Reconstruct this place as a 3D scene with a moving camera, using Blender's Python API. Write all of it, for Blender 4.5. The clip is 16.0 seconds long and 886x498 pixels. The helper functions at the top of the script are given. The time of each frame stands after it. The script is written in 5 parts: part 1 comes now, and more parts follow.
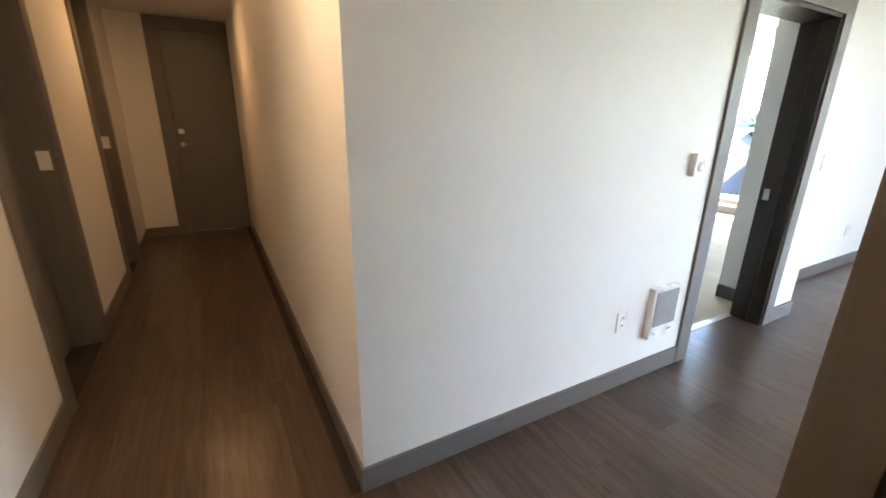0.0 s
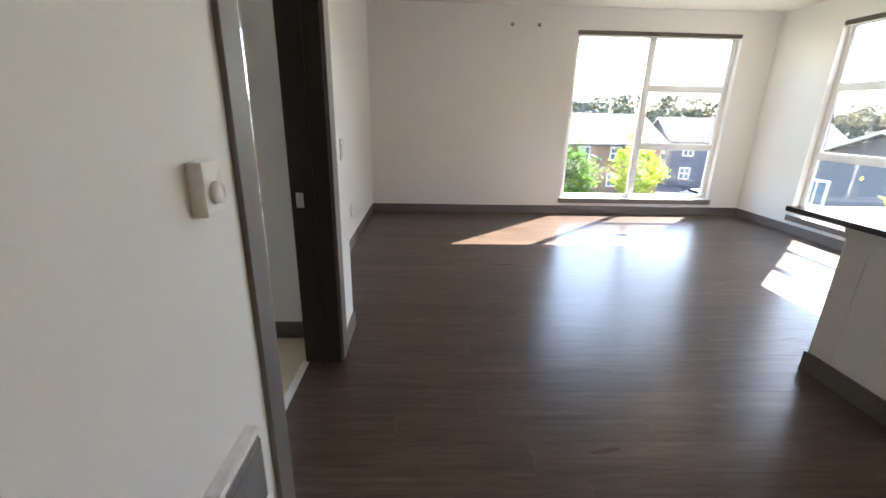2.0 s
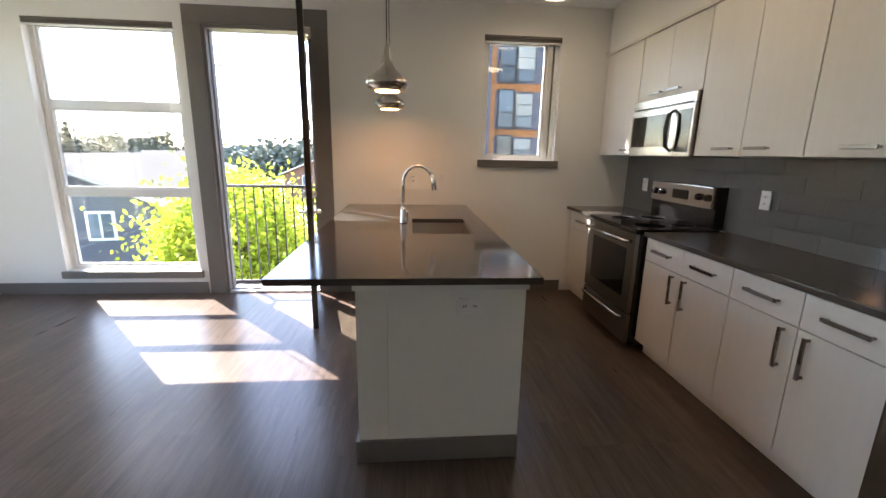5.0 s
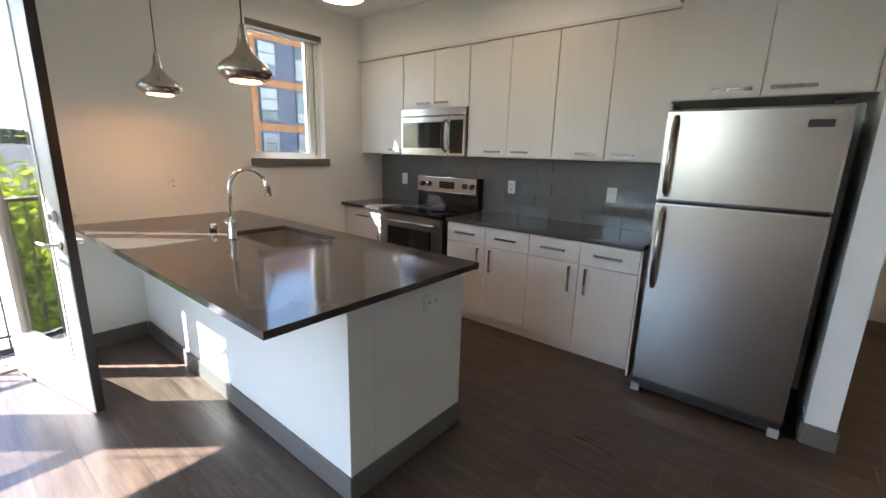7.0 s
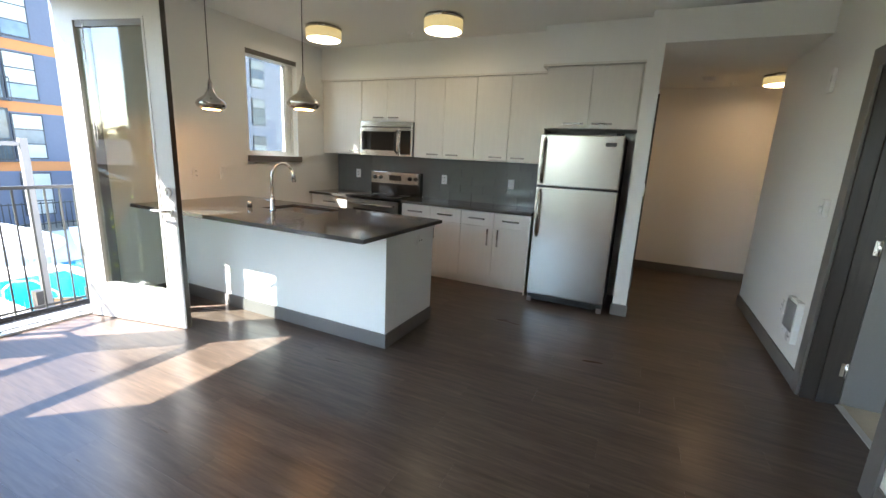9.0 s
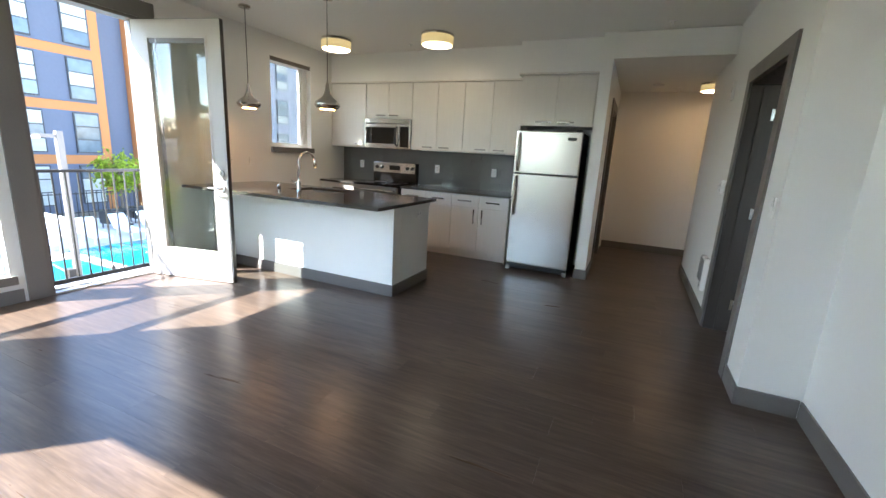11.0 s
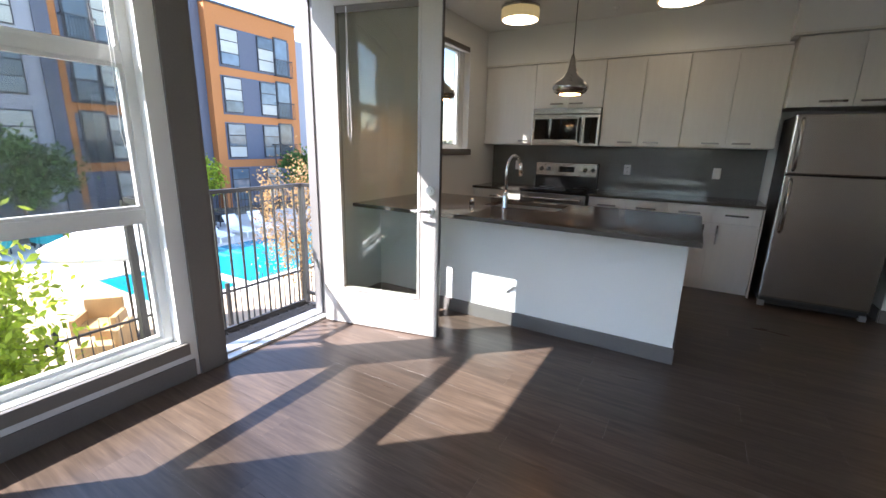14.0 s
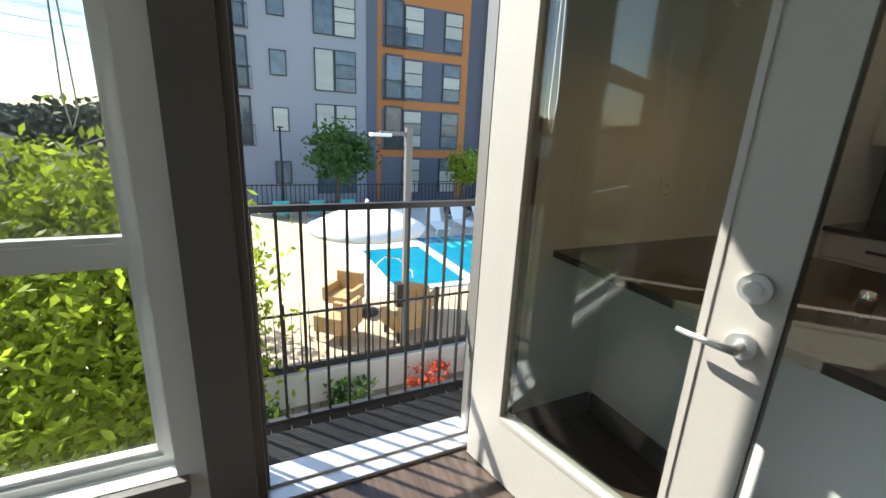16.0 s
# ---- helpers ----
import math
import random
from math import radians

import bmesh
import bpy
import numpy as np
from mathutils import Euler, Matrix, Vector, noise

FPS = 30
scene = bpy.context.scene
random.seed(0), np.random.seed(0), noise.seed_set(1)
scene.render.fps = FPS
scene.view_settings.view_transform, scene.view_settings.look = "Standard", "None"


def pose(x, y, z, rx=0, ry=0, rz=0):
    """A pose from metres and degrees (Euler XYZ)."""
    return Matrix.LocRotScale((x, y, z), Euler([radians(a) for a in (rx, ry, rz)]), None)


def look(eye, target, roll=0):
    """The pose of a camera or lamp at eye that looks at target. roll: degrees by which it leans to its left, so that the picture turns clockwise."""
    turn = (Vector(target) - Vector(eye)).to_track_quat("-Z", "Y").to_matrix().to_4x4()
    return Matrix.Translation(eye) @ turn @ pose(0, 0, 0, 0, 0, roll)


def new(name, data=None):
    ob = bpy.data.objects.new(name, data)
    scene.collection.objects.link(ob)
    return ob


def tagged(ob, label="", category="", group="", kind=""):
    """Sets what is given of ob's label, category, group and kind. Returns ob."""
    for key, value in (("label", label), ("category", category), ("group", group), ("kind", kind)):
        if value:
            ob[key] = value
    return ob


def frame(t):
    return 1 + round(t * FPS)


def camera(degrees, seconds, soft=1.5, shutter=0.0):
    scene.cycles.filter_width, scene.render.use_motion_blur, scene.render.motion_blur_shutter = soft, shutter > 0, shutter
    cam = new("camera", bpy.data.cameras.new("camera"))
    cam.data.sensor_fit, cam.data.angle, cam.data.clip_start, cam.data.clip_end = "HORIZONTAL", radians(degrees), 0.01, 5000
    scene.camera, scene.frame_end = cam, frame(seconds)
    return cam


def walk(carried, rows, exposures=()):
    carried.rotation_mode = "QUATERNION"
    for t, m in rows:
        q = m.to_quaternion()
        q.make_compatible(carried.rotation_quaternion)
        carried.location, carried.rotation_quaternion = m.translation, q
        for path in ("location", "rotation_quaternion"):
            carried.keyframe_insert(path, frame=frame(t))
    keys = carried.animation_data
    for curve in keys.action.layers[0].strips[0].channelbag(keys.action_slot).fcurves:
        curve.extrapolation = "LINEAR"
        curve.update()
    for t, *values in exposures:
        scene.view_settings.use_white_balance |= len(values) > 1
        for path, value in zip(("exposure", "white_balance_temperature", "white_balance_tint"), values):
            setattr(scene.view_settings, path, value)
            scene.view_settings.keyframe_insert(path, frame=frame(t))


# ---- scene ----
cam = camera(93.6, 16.0, shutter=0.12)

PATH = [
    (0, (-3.928, -7.44, 1.464), (-5.595, -6.514, 0.86), 0.8),
    (0.5, (-4.246, -7.263, 1.436), (-5.58, -5.889, 0.857), 1.2),
    (1, (-4.487, -6.964, 1.438), (-5.268, -5.224, 0.838), 0.3),
    (1.5, (-4.603, -6.565, 1.438), (-5.001, -4.707, 0.814), 1.2),
    (2, (-4.733, -6.134, 1.413), (-4.661, -4.235, 0.791), 1.2),
    (2.5, (-4.773, -5.769, 1.395), (-4.154, -3.955, 0.824), 1.4),
    (3, (-4.73, -5.448, 1.388), (-3.598, -3.877, 0.887), 1.5),
    (3.5, (-4.712, -5.175, 1.402), (-3.162, -4.01, 0.913), 1.2),
    (4, (-4.591, -4.9, 1.411), (-2.785, -4.185, 0.935), 1.5),
    (4.5, (-4.396, -4.612, 1.428), (-2.469, -4.332, 0.972), 1.6),
    (5, (-4.192, -4.282, 1.419), (-2.249, -4.448, 0.972), 1.1),
    (7.5, (-3.674, -2.758, 1.464), (-2.632, -4.408, 1.024), 2.4),
    (8, (-3.799, -2.338, 1.433), (-2.863, -4.053, 1.006), 3.1),
    (8.5, (-3.968, -1.937, 1.438), (-3.103, -3.689, 1.011), 3.0),
    (9, (-4.108, -1.556, 1.457), (-3.279, -3.325, 1.025), 2.9),
    (11.5, (-4.508, -0.618, 1.388), (-3.756, -2.414, 0.934), 3.6),
    (12, (-4.133, -0.591, 1.399), (-3.441, -2.406, 0.924), 3.6),
    (12.5, (-3.73, -0.682, 1.413), (-3.009, -2.49, 0.954), 2.7),
    (13, (-3.259, -0.7, 1.402), (-2.389, -2.432, 0.913), 1.5),
    (13.5, (-2.783, -0.812, 1.379), (-1.876, -2.522, 0.875), 1.2),
    (14, (-2.446, -1.069, 1.397), (-1.459, -2.741, 0.916), 1.3),
    (14.5, (-2.206, -1.423, 1.414), (-1.053, -2.987, 0.942), 1.3),
    (15, (-2.039, -1.858, 1.393), (-0.621, -3.175, 0.889), 1.7),
    (15.5, (-1.777, -2.237, 1.367), (-0.144, -3.269, 0.849), 1.7),
    (16, (-1.386, -2.499, 1.392), (0.353, -3.325, 0.849), 2.8),
]
EXPOSURES = [(0.0, 4.85, 5900, 13), (0.8, 4.3, 5500, 11), (1.5, 3.65, 6200, 15), (2.5, 3.45, 6700, 18), (3.5, 3.15, 6500, 18), (5.0, 3.15, 6500, 18), (7.5, 3.4, 6000, 14), (8.2, 3.35, 6000, 10), (9.0, 3.35, 6100, 10), (12.5, 3.3, 6000, 14), (13.5, 2.8, 6000, 16), (14.0, 2.4, 6100, 17), (15.0, 1.75, 6300, 10), (16.0, 1.35, 6500, 5)]
walk(cam, [(t, look(eye, target, roll)) for t, eye, target, roll in PATH], EXPOSURES)

# ---- daylight ----
SUN_TO = Vector((1.88, 1.77, 2.45)).normalized()
sun_data = bpy.data.lights.new("sun", "SUN")
sun_data.energy, sun_data.angle, sun_data.color = 5.0, radians(0.53), (1.0, 0.96, 0.90)
sun = new("sun", sun_data)
sun.matrix_world = look((20, 20, 30), Vector((20, 20, 30)) - SUN_TO)
world = bpy.data.worlds.new("sky")
scene.world = world
world.use_nodes = True
wn = world.node_tree.nodes
sky = wn.new("ShaderNodeTexSky")
sky.sky_type, sky.sun_disc = "NISHITA", False
sky.sun_elevation = math.asin(SUN_TO.z)
sky.sun_rotation = math.atan2(SUN_TO.x, SUN_TO.y)
sky.air_density, sky.dust_density = 1.0, 0.4
wn["Background"].inputs["Strength"].default_value = 0.15
world.node_tree.links.new(sky.outputs[0], wn["Background"].inputs["Color"])

# ---- materials ----


def mat(name, color, rough=0.5, metal=0.0, vary=0.12, scale=4.0, grain=60.0, stretch=(1, 1, 1), bump=0.15, rvary=0.08,
        random_piece=0.0, island=0.0, spec=0.5, coat=0.0, emit=None, dist=0.002, warp=0.0):
    """A surface with broad patches, fine grain and relief; colour varies by piece where asked."""
    m = bpy.data.materials.new(name)
    m.use_nodes = True
    n, l = m.node_tree.nodes, m.node_tree.links
    b = n["Principled BSDF"]
    b.inputs["Roughness"].default_value, b.inputs["Metallic"].default_value = rough, metal
    b.inputs["Specular IOR Level"].default_value = spec
    b.inputs["Coat Weight"].default_value = coat
    tc, mp = n.new("ShaderNodeTexCoord"), n.new("ShaderNodeMapping")
    mp.inputs["Scale"].default_value = stretch
    l.new(tc.outputs["Object"], mp.inputs["Vector"])
    vec = mp.outputs[0]
    if random_piece:
        info, add = n.new("ShaderNodeObjectInfo"), n.new("ShaderNodeVectorMath")
        add.operation = "ADD"
        mul = n.new("ShaderNodeMath")
        mul.operation, mul.inputs[1].default_value = "MULTIPLY", 37.0
        l.new(info.outputs["Random"], mul.inputs[0])
        l.new(vec, add.inputs[0])
        l.new(mul.outputs[0], add.inputs[1])
        vec = add.outputs[0]
    big, fine = n.new("ShaderNodeTexNoise"), n.new("ShaderNodeTexNoise")
    big.inputs["Scale"].default_value, big.inputs["Detail"].default_value = scale, 3
    fine.inputs["Scale"].default_value, fine.inputs["Detail"].default_value = grain, 4
    big.inputs["Distortion"].default_value = fine.inputs["Distortion"].default_value = warp
    l.new(vec, big.inputs["Vector"])
    l.new(vec, fine.inputs["Vector"])
    mix = n.new("ShaderNodeMath")
    mix.operation = "ADD"
    l.new(big.outputs["Fac"], mix.inputs[0])
    l.new(fine.outputs["Fac"], mix.inputs[1])
    fac = mix.outputs[0]
    if random_piece or island:
        src = n.new("ShaderNodeObjectInfo").outputs["Random"] if random_piece else n.new("ShaderNodeNewGeometry").outputs["Random Per Island"]
        mr = n.new("ShaderNodeMapRange")
        k = random_piece or island
        mr.inputs["To Min"].default_value, mr.inputs["To Max"].default_value = -k, k
        l.new(src, mr.inputs["Value"])
        a2 = n.new("ShaderNodeMath")
        a2.operation = "ADD"
        l.new(fac, a2.inputs[0])
        l.new(mr.outputs[0], a2.inputs[1])
        fac = a2.outputs[0]
    rng = n.new("ShaderNodeMapRange")
    rng.clamp = False
    rng.inputs["From Min"].default_value, rng.inputs["From Max"].default_value = 0.6, 1.4
    rng.inputs["To Min"].default_value, rng.inputs["To Max"].default_value = 1 - vary, 1 + vary
    l.new(fac, rng.inputs["Value"])
    sc = n.new("ShaderNodeVectorMath")
    sc.operation = "SCALE"
    sc.inputs[0].default_value = color
    l.new(rng.outputs[0], sc.inputs["Scale"])
    l.new(sc.outputs[0], b.inputs["Base Color"])
    r2 = n.new("ShaderNodeMapRange")
    r2.inputs["From Min"].default_value, r2.inputs["From Max"].default_value = 0.3, 0.7
    r2.inputs["To Min"].default_value, r2.inputs["To Max"].default_value = max(rough - rvary, 0.02), rough + rvary
    l.new(big.outputs["Fac"], r2.inputs["Value"])
    l.new(r2.outputs[0], b.inputs["Roughness"])
    if bump:
        bp = n.new("ShaderNodeBump")
        bp.inputs["Strength"].default_value, bp.inputs["Distance"].default_value = bump, dist
        l.new(fine.outputs["Fac"], bp.inputs["Height"])
        l.new(bp.outputs[0], b.inputs["Normal"])
    if emit:
        b.inputs["Emission Color"].default_value = (*emit[0], 1)
        b.inputs["Emission Strength"].default_value = emit[1]
    return m


def glass_mat(name, color, rough=0.0, gloss=0.045):
    """Thin pane: mostly clear, with a Fresnel gloss."""
    m = bpy.data.materials.new(name)
    m.use_nodes = True
    n, l = m.node_tree.nodes, m.node_tree.links
    n.remove(n["Principled BSDF"])
    tr, gl, mx = n.new("ShaderNodeBsdfTransparent"), n.new("ShaderNodeBsdfGlossy"), n.new("ShaderNodeMixShader")
    lw, pw, ma = n.new("ShaderNodeLayerWeight"), n.new("ShaderNodeMath"), n.new("ShaderNodeMath")
    lw.inputs["Blend"].default_value = 0.5
    pw.operation, pw.inputs[1].default_value = "POWER", 4.0
    ma.operation, ma.inputs[1].default_value, ma.inputs[2].default_value = "MULTIPLY_ADD", 0.6, gloss
    tr.inputs["Color"].default_value = (*color, 1)
    gl.inputs["Roughness"].default_value = rough
    l.new(lw.outputs["Facing"], pw.inputs[0])
    l.new(pw.outputs[0], ma.inputs[0])
    l.new(ma.outputs[0], mx.inputs[0])
    l.new(tr.outputs[0], mx.inputs[1])
    l.new(gl.outputs[0], mx.inputs[2])
    l.new(mx.outputs[0], n["Material Output"].inputs["Surface"])
    return m


M_WALL = mat("wall_paint", (0.86, 0.853, 0.83), 0.55, vary=0.02, scale=0.8, grain=140, bump=0.12, rvary=0.04)
M_CEIL = mat("ceiling_paint", (0.85, 0.84, 0.81), 0.8, vary=0.02, scale=0.8, grain=120, bump=0.2)
M_TRIM = mat("taupe_trim_paint", (0.165, 0.152, 0.143), 0.42, vary=0.08, scale=3, grain=90, bump=0.1)
M_DARKDOOR = mat("taupe_door_paint", (0.165, 0.157, 0.152), 0.4, vary=0.06, scale=2, grain=90, bump=0.1)
M_ESPRESSO = mat("espresso_wood", (0.032, 0.024, 0.020), 0.4, vary=0.3, scale=4, grain=30, stretch=(8, 8, 0.6), bump=0.2)
M_VINYL = mat("white_vinyl", (0.80, 0.80, 0.78), 0.35, vary=0.03, scale=2, grain=80, bump=0.05)
M_PATIO = mat("patio_door_paint", (0.48, 0.445, 0.405), 0.42, vary=0.05, scale=2, grain=70, bump=0.1)


def plank_mat(name, color):
    """Wood-look vinyl: bands, wandering streaks and fine pores along the plank, each plank its own cut."""
    m = bpy.data.materials.new(name)
    m.use_nodes = True
    n, l = m.node_tree.nodes, m.node_tree.links
    b = n["Principled BSDF"]
    b.inputs["Specular IOR Level"].default_value = 0.38
    tc, info, off, add = n.new("ShaderNodeTexCoord"), n.new("ShaderNodeObjectInfo"), n.new("ShaderNodeMath"), n.new("ShaderNodeVectorMath")
    off.operation, off.inputs[1].default_value, add.operation = "MULTIPLY", 53.0, "ADD"
    l.new(info.outputs["Random"], off.inputs[0])
    l.new(tc.outputs["Object"], add.inputs[0])
    l.new(off.outputs[0], add.inputs[1])

    def noise(scale, detail, warp):
        mp, t = n.new("ShaderNodeMapping"), n.new("ShaderNodeTexNoise")
        mp.inputs["Scale"].default_value = scale
        t.inputs["Scale"].default_value, t.inputs["Detail"].default_value, t.inputs["Distortion"].default_value = 1.0, detail, warp
        t.inputs["Roughness"].default_value = 0.62
        l.new(add.outputs[0], mp.inputs["Vector"])
        l.new(mp.outputs[0], t.inputs["Vector"])
        return t.outputs["Fac"]

    def scaled(src, lo, hi, f0=0.3, f1=0.7):
        r = n.new("ShaderNodeMapRange")
        for k, v in zip(("From Min", "From Max", "To Min", "To Max"), (f0, f1, lo, hi)):
            r.inputs[k].default_value = v
        l.new(src, r.inputs["Value"])
        return r.outputs[0]

    def times(p, q):
        k = n.new("ShaderNodeMath")
        k.operation = "MULTIPLY"
        l.new(p, k.inputs[0])
        l.new(q, k.inputs[1])
        return k.outputs[0]
    bands, streaks, pores = noise((1.1, 9, 9), 3, 0.6), noise((2.6, 30, 30), 5, 0.3), noise((7, 95, 95), 3, 0.2)
    f = times(times(scaled(bands, 0.84, 1.16, 0.25, 0.75), scaled(streaks, 0.58, 1.42, 0.25, 0.75)), times(scaled(pores, 0.84, 1.16), scaled(info.outputs["Random"], 0.86, 1.14, 0.0, 1.0)))
    c = n.new("ShaderNodeVectorMath")
    c.operation, c.inputs[0].default_value = "SCALE", color
    l.new(f, c.inputs["Scale"])
    l.new(c.outputs[0], b.inputs["Base Color"])
    l.new(scaled(bands, 0.30, 0.27, 0.2, 0.8), b.inputs["Roughness"])
    return m


M_PLANK = plank_mat("vinyl_plank", (0.088, 0.062, 0.047))
M_SUB = mat("plank_underlay", (0.03, 0.022, 0.018), 0.7)
M_CARPET = mat("beige_carpet", (0.50, 0.44, 0.34), 0.95, vary=0.16, scale=3, grain=220, bump=0.8, dist=0.01)
M_CAB = mat("white_laminate", (0.76, 0.73, 0.685), 0.38, vary=0.032, scale=3, grain=26, stretch=(10, 10, 0.7), bump=0.08)
M_COUNTER = mat("dark_quartz", (0.075, 0.067, 0.060), 0.1, vary=0.16, scale=9, grain=260, bump=0.0, rvary=0.03)
M_TILE = mat("grey_glass_tile", (0.165, 0.168, 0.160), 0.09, vary=0.06, scale=6, grain=40, bump=0.03, rvary=0.03, random_piece=0.06)
M_GROUT = mat("grey_grout", (0.17, 0.172, 0.165), 0.85)
M_STEEL = mat("brushed_steel", (0.50, 0.465, 0.425), 0.24, 1.0, vary=0.015, scale=1, grain=60, stretch=(1, 1, 30), bump=0.0, rvary=0.02)
M_SINK = mat("sink_steel", (0.62, 0.59, 0.55), 0.3, 1.0, vary=0.03, scale=3, grain=90, bump=0.02, rvary=0.04)
M_STEELDARK = mat("stove_steel", (0.26, 0.245, 0.23), 0.3, 1.0, vary=0.015, scale=1, grain=60, stretch=(1, 1, 30), bump=0.0, rvary=0.02)
M_PULL = mat("satin_pull", (0.30, 0.28, 0.26), 0.3, 1.0, vary=0.03, bump=0.0)
M_NICKEL = mat("brushed_nickel", (0.55, 0.52, 0.48), 0.24, 1.0, vary=0.06, scale=4, grain=60, bump=0.03)
M_CHROME = mat("chrome", (0.84, 0.84, 0.84), 0.15, 1.0, vary=0.02, bump=0.0, rvary=0.02)
M_SATIN = mat("satin_hardware", (0.72, 0.71, 0.69), 0.38, 0.75, vary=0.03, bump=0.0)
M_BLACK = mat("black_enamel", (0.012, 0.012, 0.013), 0.22, vary=0.1, scale=5, grain=60, bump=0.0)
M_BLACKGLASS = mat("black_glass", (0.008, 0.008, 0.009), 0.05, vary=0.05, bump=0.0, rvary=0.02)
M_GREYSIDE = mat("dark_appliance_side", (0.025, 0.025, 0.026), 0.4, vary=0.1, grain=200, bump=0.15)
M_PLASTIC = mat("white_plastic", (0.87, 0.865, 0.85), 0.3, vary=0.02, bump=0.03)
M_GREYPLASTIC = mat("grey_mesh_grille", (0.33, 0.33, 0.33), 0.5, vary=0.08, grain=180, bump=0.3)
M_HOLE = mat("dark_slot", (0.02, 0.02, 0.02), 0.6)
M_IRON = mat("black_iron", (0.022, 0.020, 0.019), 0.45, 0.0, vary=0.25, grain=60, bump=0.2)
M_BLIND = mat("bronze_blind", (0.16, 0.14, 0.125), 0.45, vary=0.1, grain=40, stretch=(1, 1, 12), bump=0.1)
M_SHADE = mat("pleated_lamp_shade", (0.85, 0.75, 0.55), 0.7, vary=0.06, grain=50, stretch=(12, 12, 0.5), bump=0.3, emit=((1.0, 0.74, 0.28), 0.055))
M_BULB = mat("lamp_bulb", (0.9, 0.8, 0.6), 0.5, bump=0.0, emit=((1.0, 0.48, 0.17), 8.0))
M_CORD = mat("black_cord", (0.015, 0.015, 0.015), 0.6)
M_FRAMEDARK = mat("dark_screen_frame", (0.05, 0.05, 0.055), 0.5)
M_GLASS = glass_mat("window_glass", (0.945, 0.95, 0.925))
M_GLASSDOOR = glass_mat("door_glass", (0.84, 0.88, 0.85), gloss=0.06)
M_SCREEN = bpy.data.materials.new("insect_screen")
M_SCREEN.use_nodes = True
sn, sl = M_SCREEN.node_tree.nodes, M_SCREEN.node_tree.links
s_tr, s_mx = sn.new("ShaderNodeBsdfTransparent"), sn.new("ShaderNodeMixShader")
s_mx.inputs[0].default_value = 0.24
sn["Principled BSDF"].inputs["Base Color"].default_value = (0.10, 0.105, 0.11, 1)
sn["Principled BSDF"].inputs["Roughness"].default_value = 0.7
sl.new(s_tr.outputs[0], s_mx.inputs[1])
sl.new(sn["Principled BSDF"].outputs[0], s_mx.inputs[2])
sl.new(s_mx.outputs[0], sn["Material Output"].inputs["Surface"])
M_CONC = mat("pale_concrete", (0.50, 0.47, 0.42), 0.85, vary=0.12, scale=1.2, grain=40, bump=0.3)
M_THRESH = mat("aluminium_threshold", (0.60, 0.59, 0.57), 0.4, 0.6, vary=0.06, stretch=(1, 10, 1), bump=0.08)

# ---- builders ----


def box(bm, x0, x1, y0, y1, z0, z1):
    """A block between the given limits."""
    xs, ys, zs = sorted((x0, x1)), sorted((y0, y1)), sorted((z0, z1))
    v = [bm.verts.new((x, y, z)) for z in zs for y in ys for x in xs]
    for q in ((0, 2, 3, 1), (4, 5, 7, 6), (0, 1, 5, 4), (2, 6, 7, 3), (0, 4, 6, 2), (1, 3, 7, 5)):
        bm.faces.new([v[i] for i in q])
    return bm


def blocks(*lims, bevel=0.0):
    bm = bmesh.new()
    for q in lims:
        box(bm, *q)
    if bevel:
        bmesh.ops.bevel(bm, geom=bm.edges[:], offset=bevel, segments=2, profile=0.7, affect="EDGES")
    return bm


def lathe(profile, at, seg=32, axis="Z"):
    """A turned body: (radius, height) pairs about an upright axis at a place."""
    bm = bmesh.new()
    rings = []
    for r, h in profile:
        ring = []
        for i in range(seg):
            a = 2 * math.pi * i / seg
            c, s = r * math.cos(a), r * math.sin(a)
            p = {"Z": (c, s, h), "Y": (c, h, s), "X": (h, c, s)}[axis]
            ring.append(bm.verts.new((at[0] + p[0], at[1] + p[1], at[2] + p[2])))
        rings.append(ring)
    for a, b in zip(rings, rings[1:]):
        for i in range(seg):
            bm.faces.new((a[i], a[(i + 1) % seg], b[(i + 1) % seg], b[i]))
    bm.faces.new(rings[0][::-1])
    bm.faces.new(rings[-1])
    for f in bm.faces:
        f.smooth = True
    bmesh.ops.recalc_face_normals(bm, faces=bm.faces)
    return bm


def tube(points, r, seg=10):
    """A round bar that follows points; r is one radius or one for each point."""
    bm = bmesh.new()
    pts = [Vector(p) for p in points]
    rad = r if isinstance(r, (list, tuple)) else [r] * len(pts)
    rings, side = [], None
    for i, p in enumerate(pts):
        d = (pts[min(i + 1, len(pts) - 1)] - pts[max(i - 1, 0)]).normalized()
        if side is None:
            side = d.orthogonal().normalized()
        side = (side - d * side.dot(d)).normalized()
        up = d.cross(side)
        rings.append([bm.verts.new(p + rad[i] * (math.cos(2 * math.pi * k / seg) * side + math.sin(2 * math.pi * k / seg) * up)) for k in range(seg)])
    for a, b in zip(rings, rings[1:]):
        for k in range(seg):
            bm.faces.new((a[k], a[(k + 1) % seg], b[(k + 1) % seg], b[k]))
    bm.faces.new(rings[0][::-1])
    bm.faces.new(rings[-1])
    for f in bm.faces:
        f.smooth = len(f.verts) == 4
    return bm


def join(*bms):
    out = bmesh.new()
    for b in bms:
        me = bpy.data.meshes.new("tmp")
        b.to_mesh(me)
        b.free()
        out.from_mesh(me)
        bpy.data.meshes.remove(me)
    return out


ORIGIN = {}


def mesh_of(name, bm, material, shift=None):
    if shift is not None:
        bmesh.ops.translate(bm, verts=bm.verts, vec=-shift)
    me = bpy.data.meshes.new(name)
    bm.to_mesh(me)
    bm.free()
    me.materials.append(material)
    return me


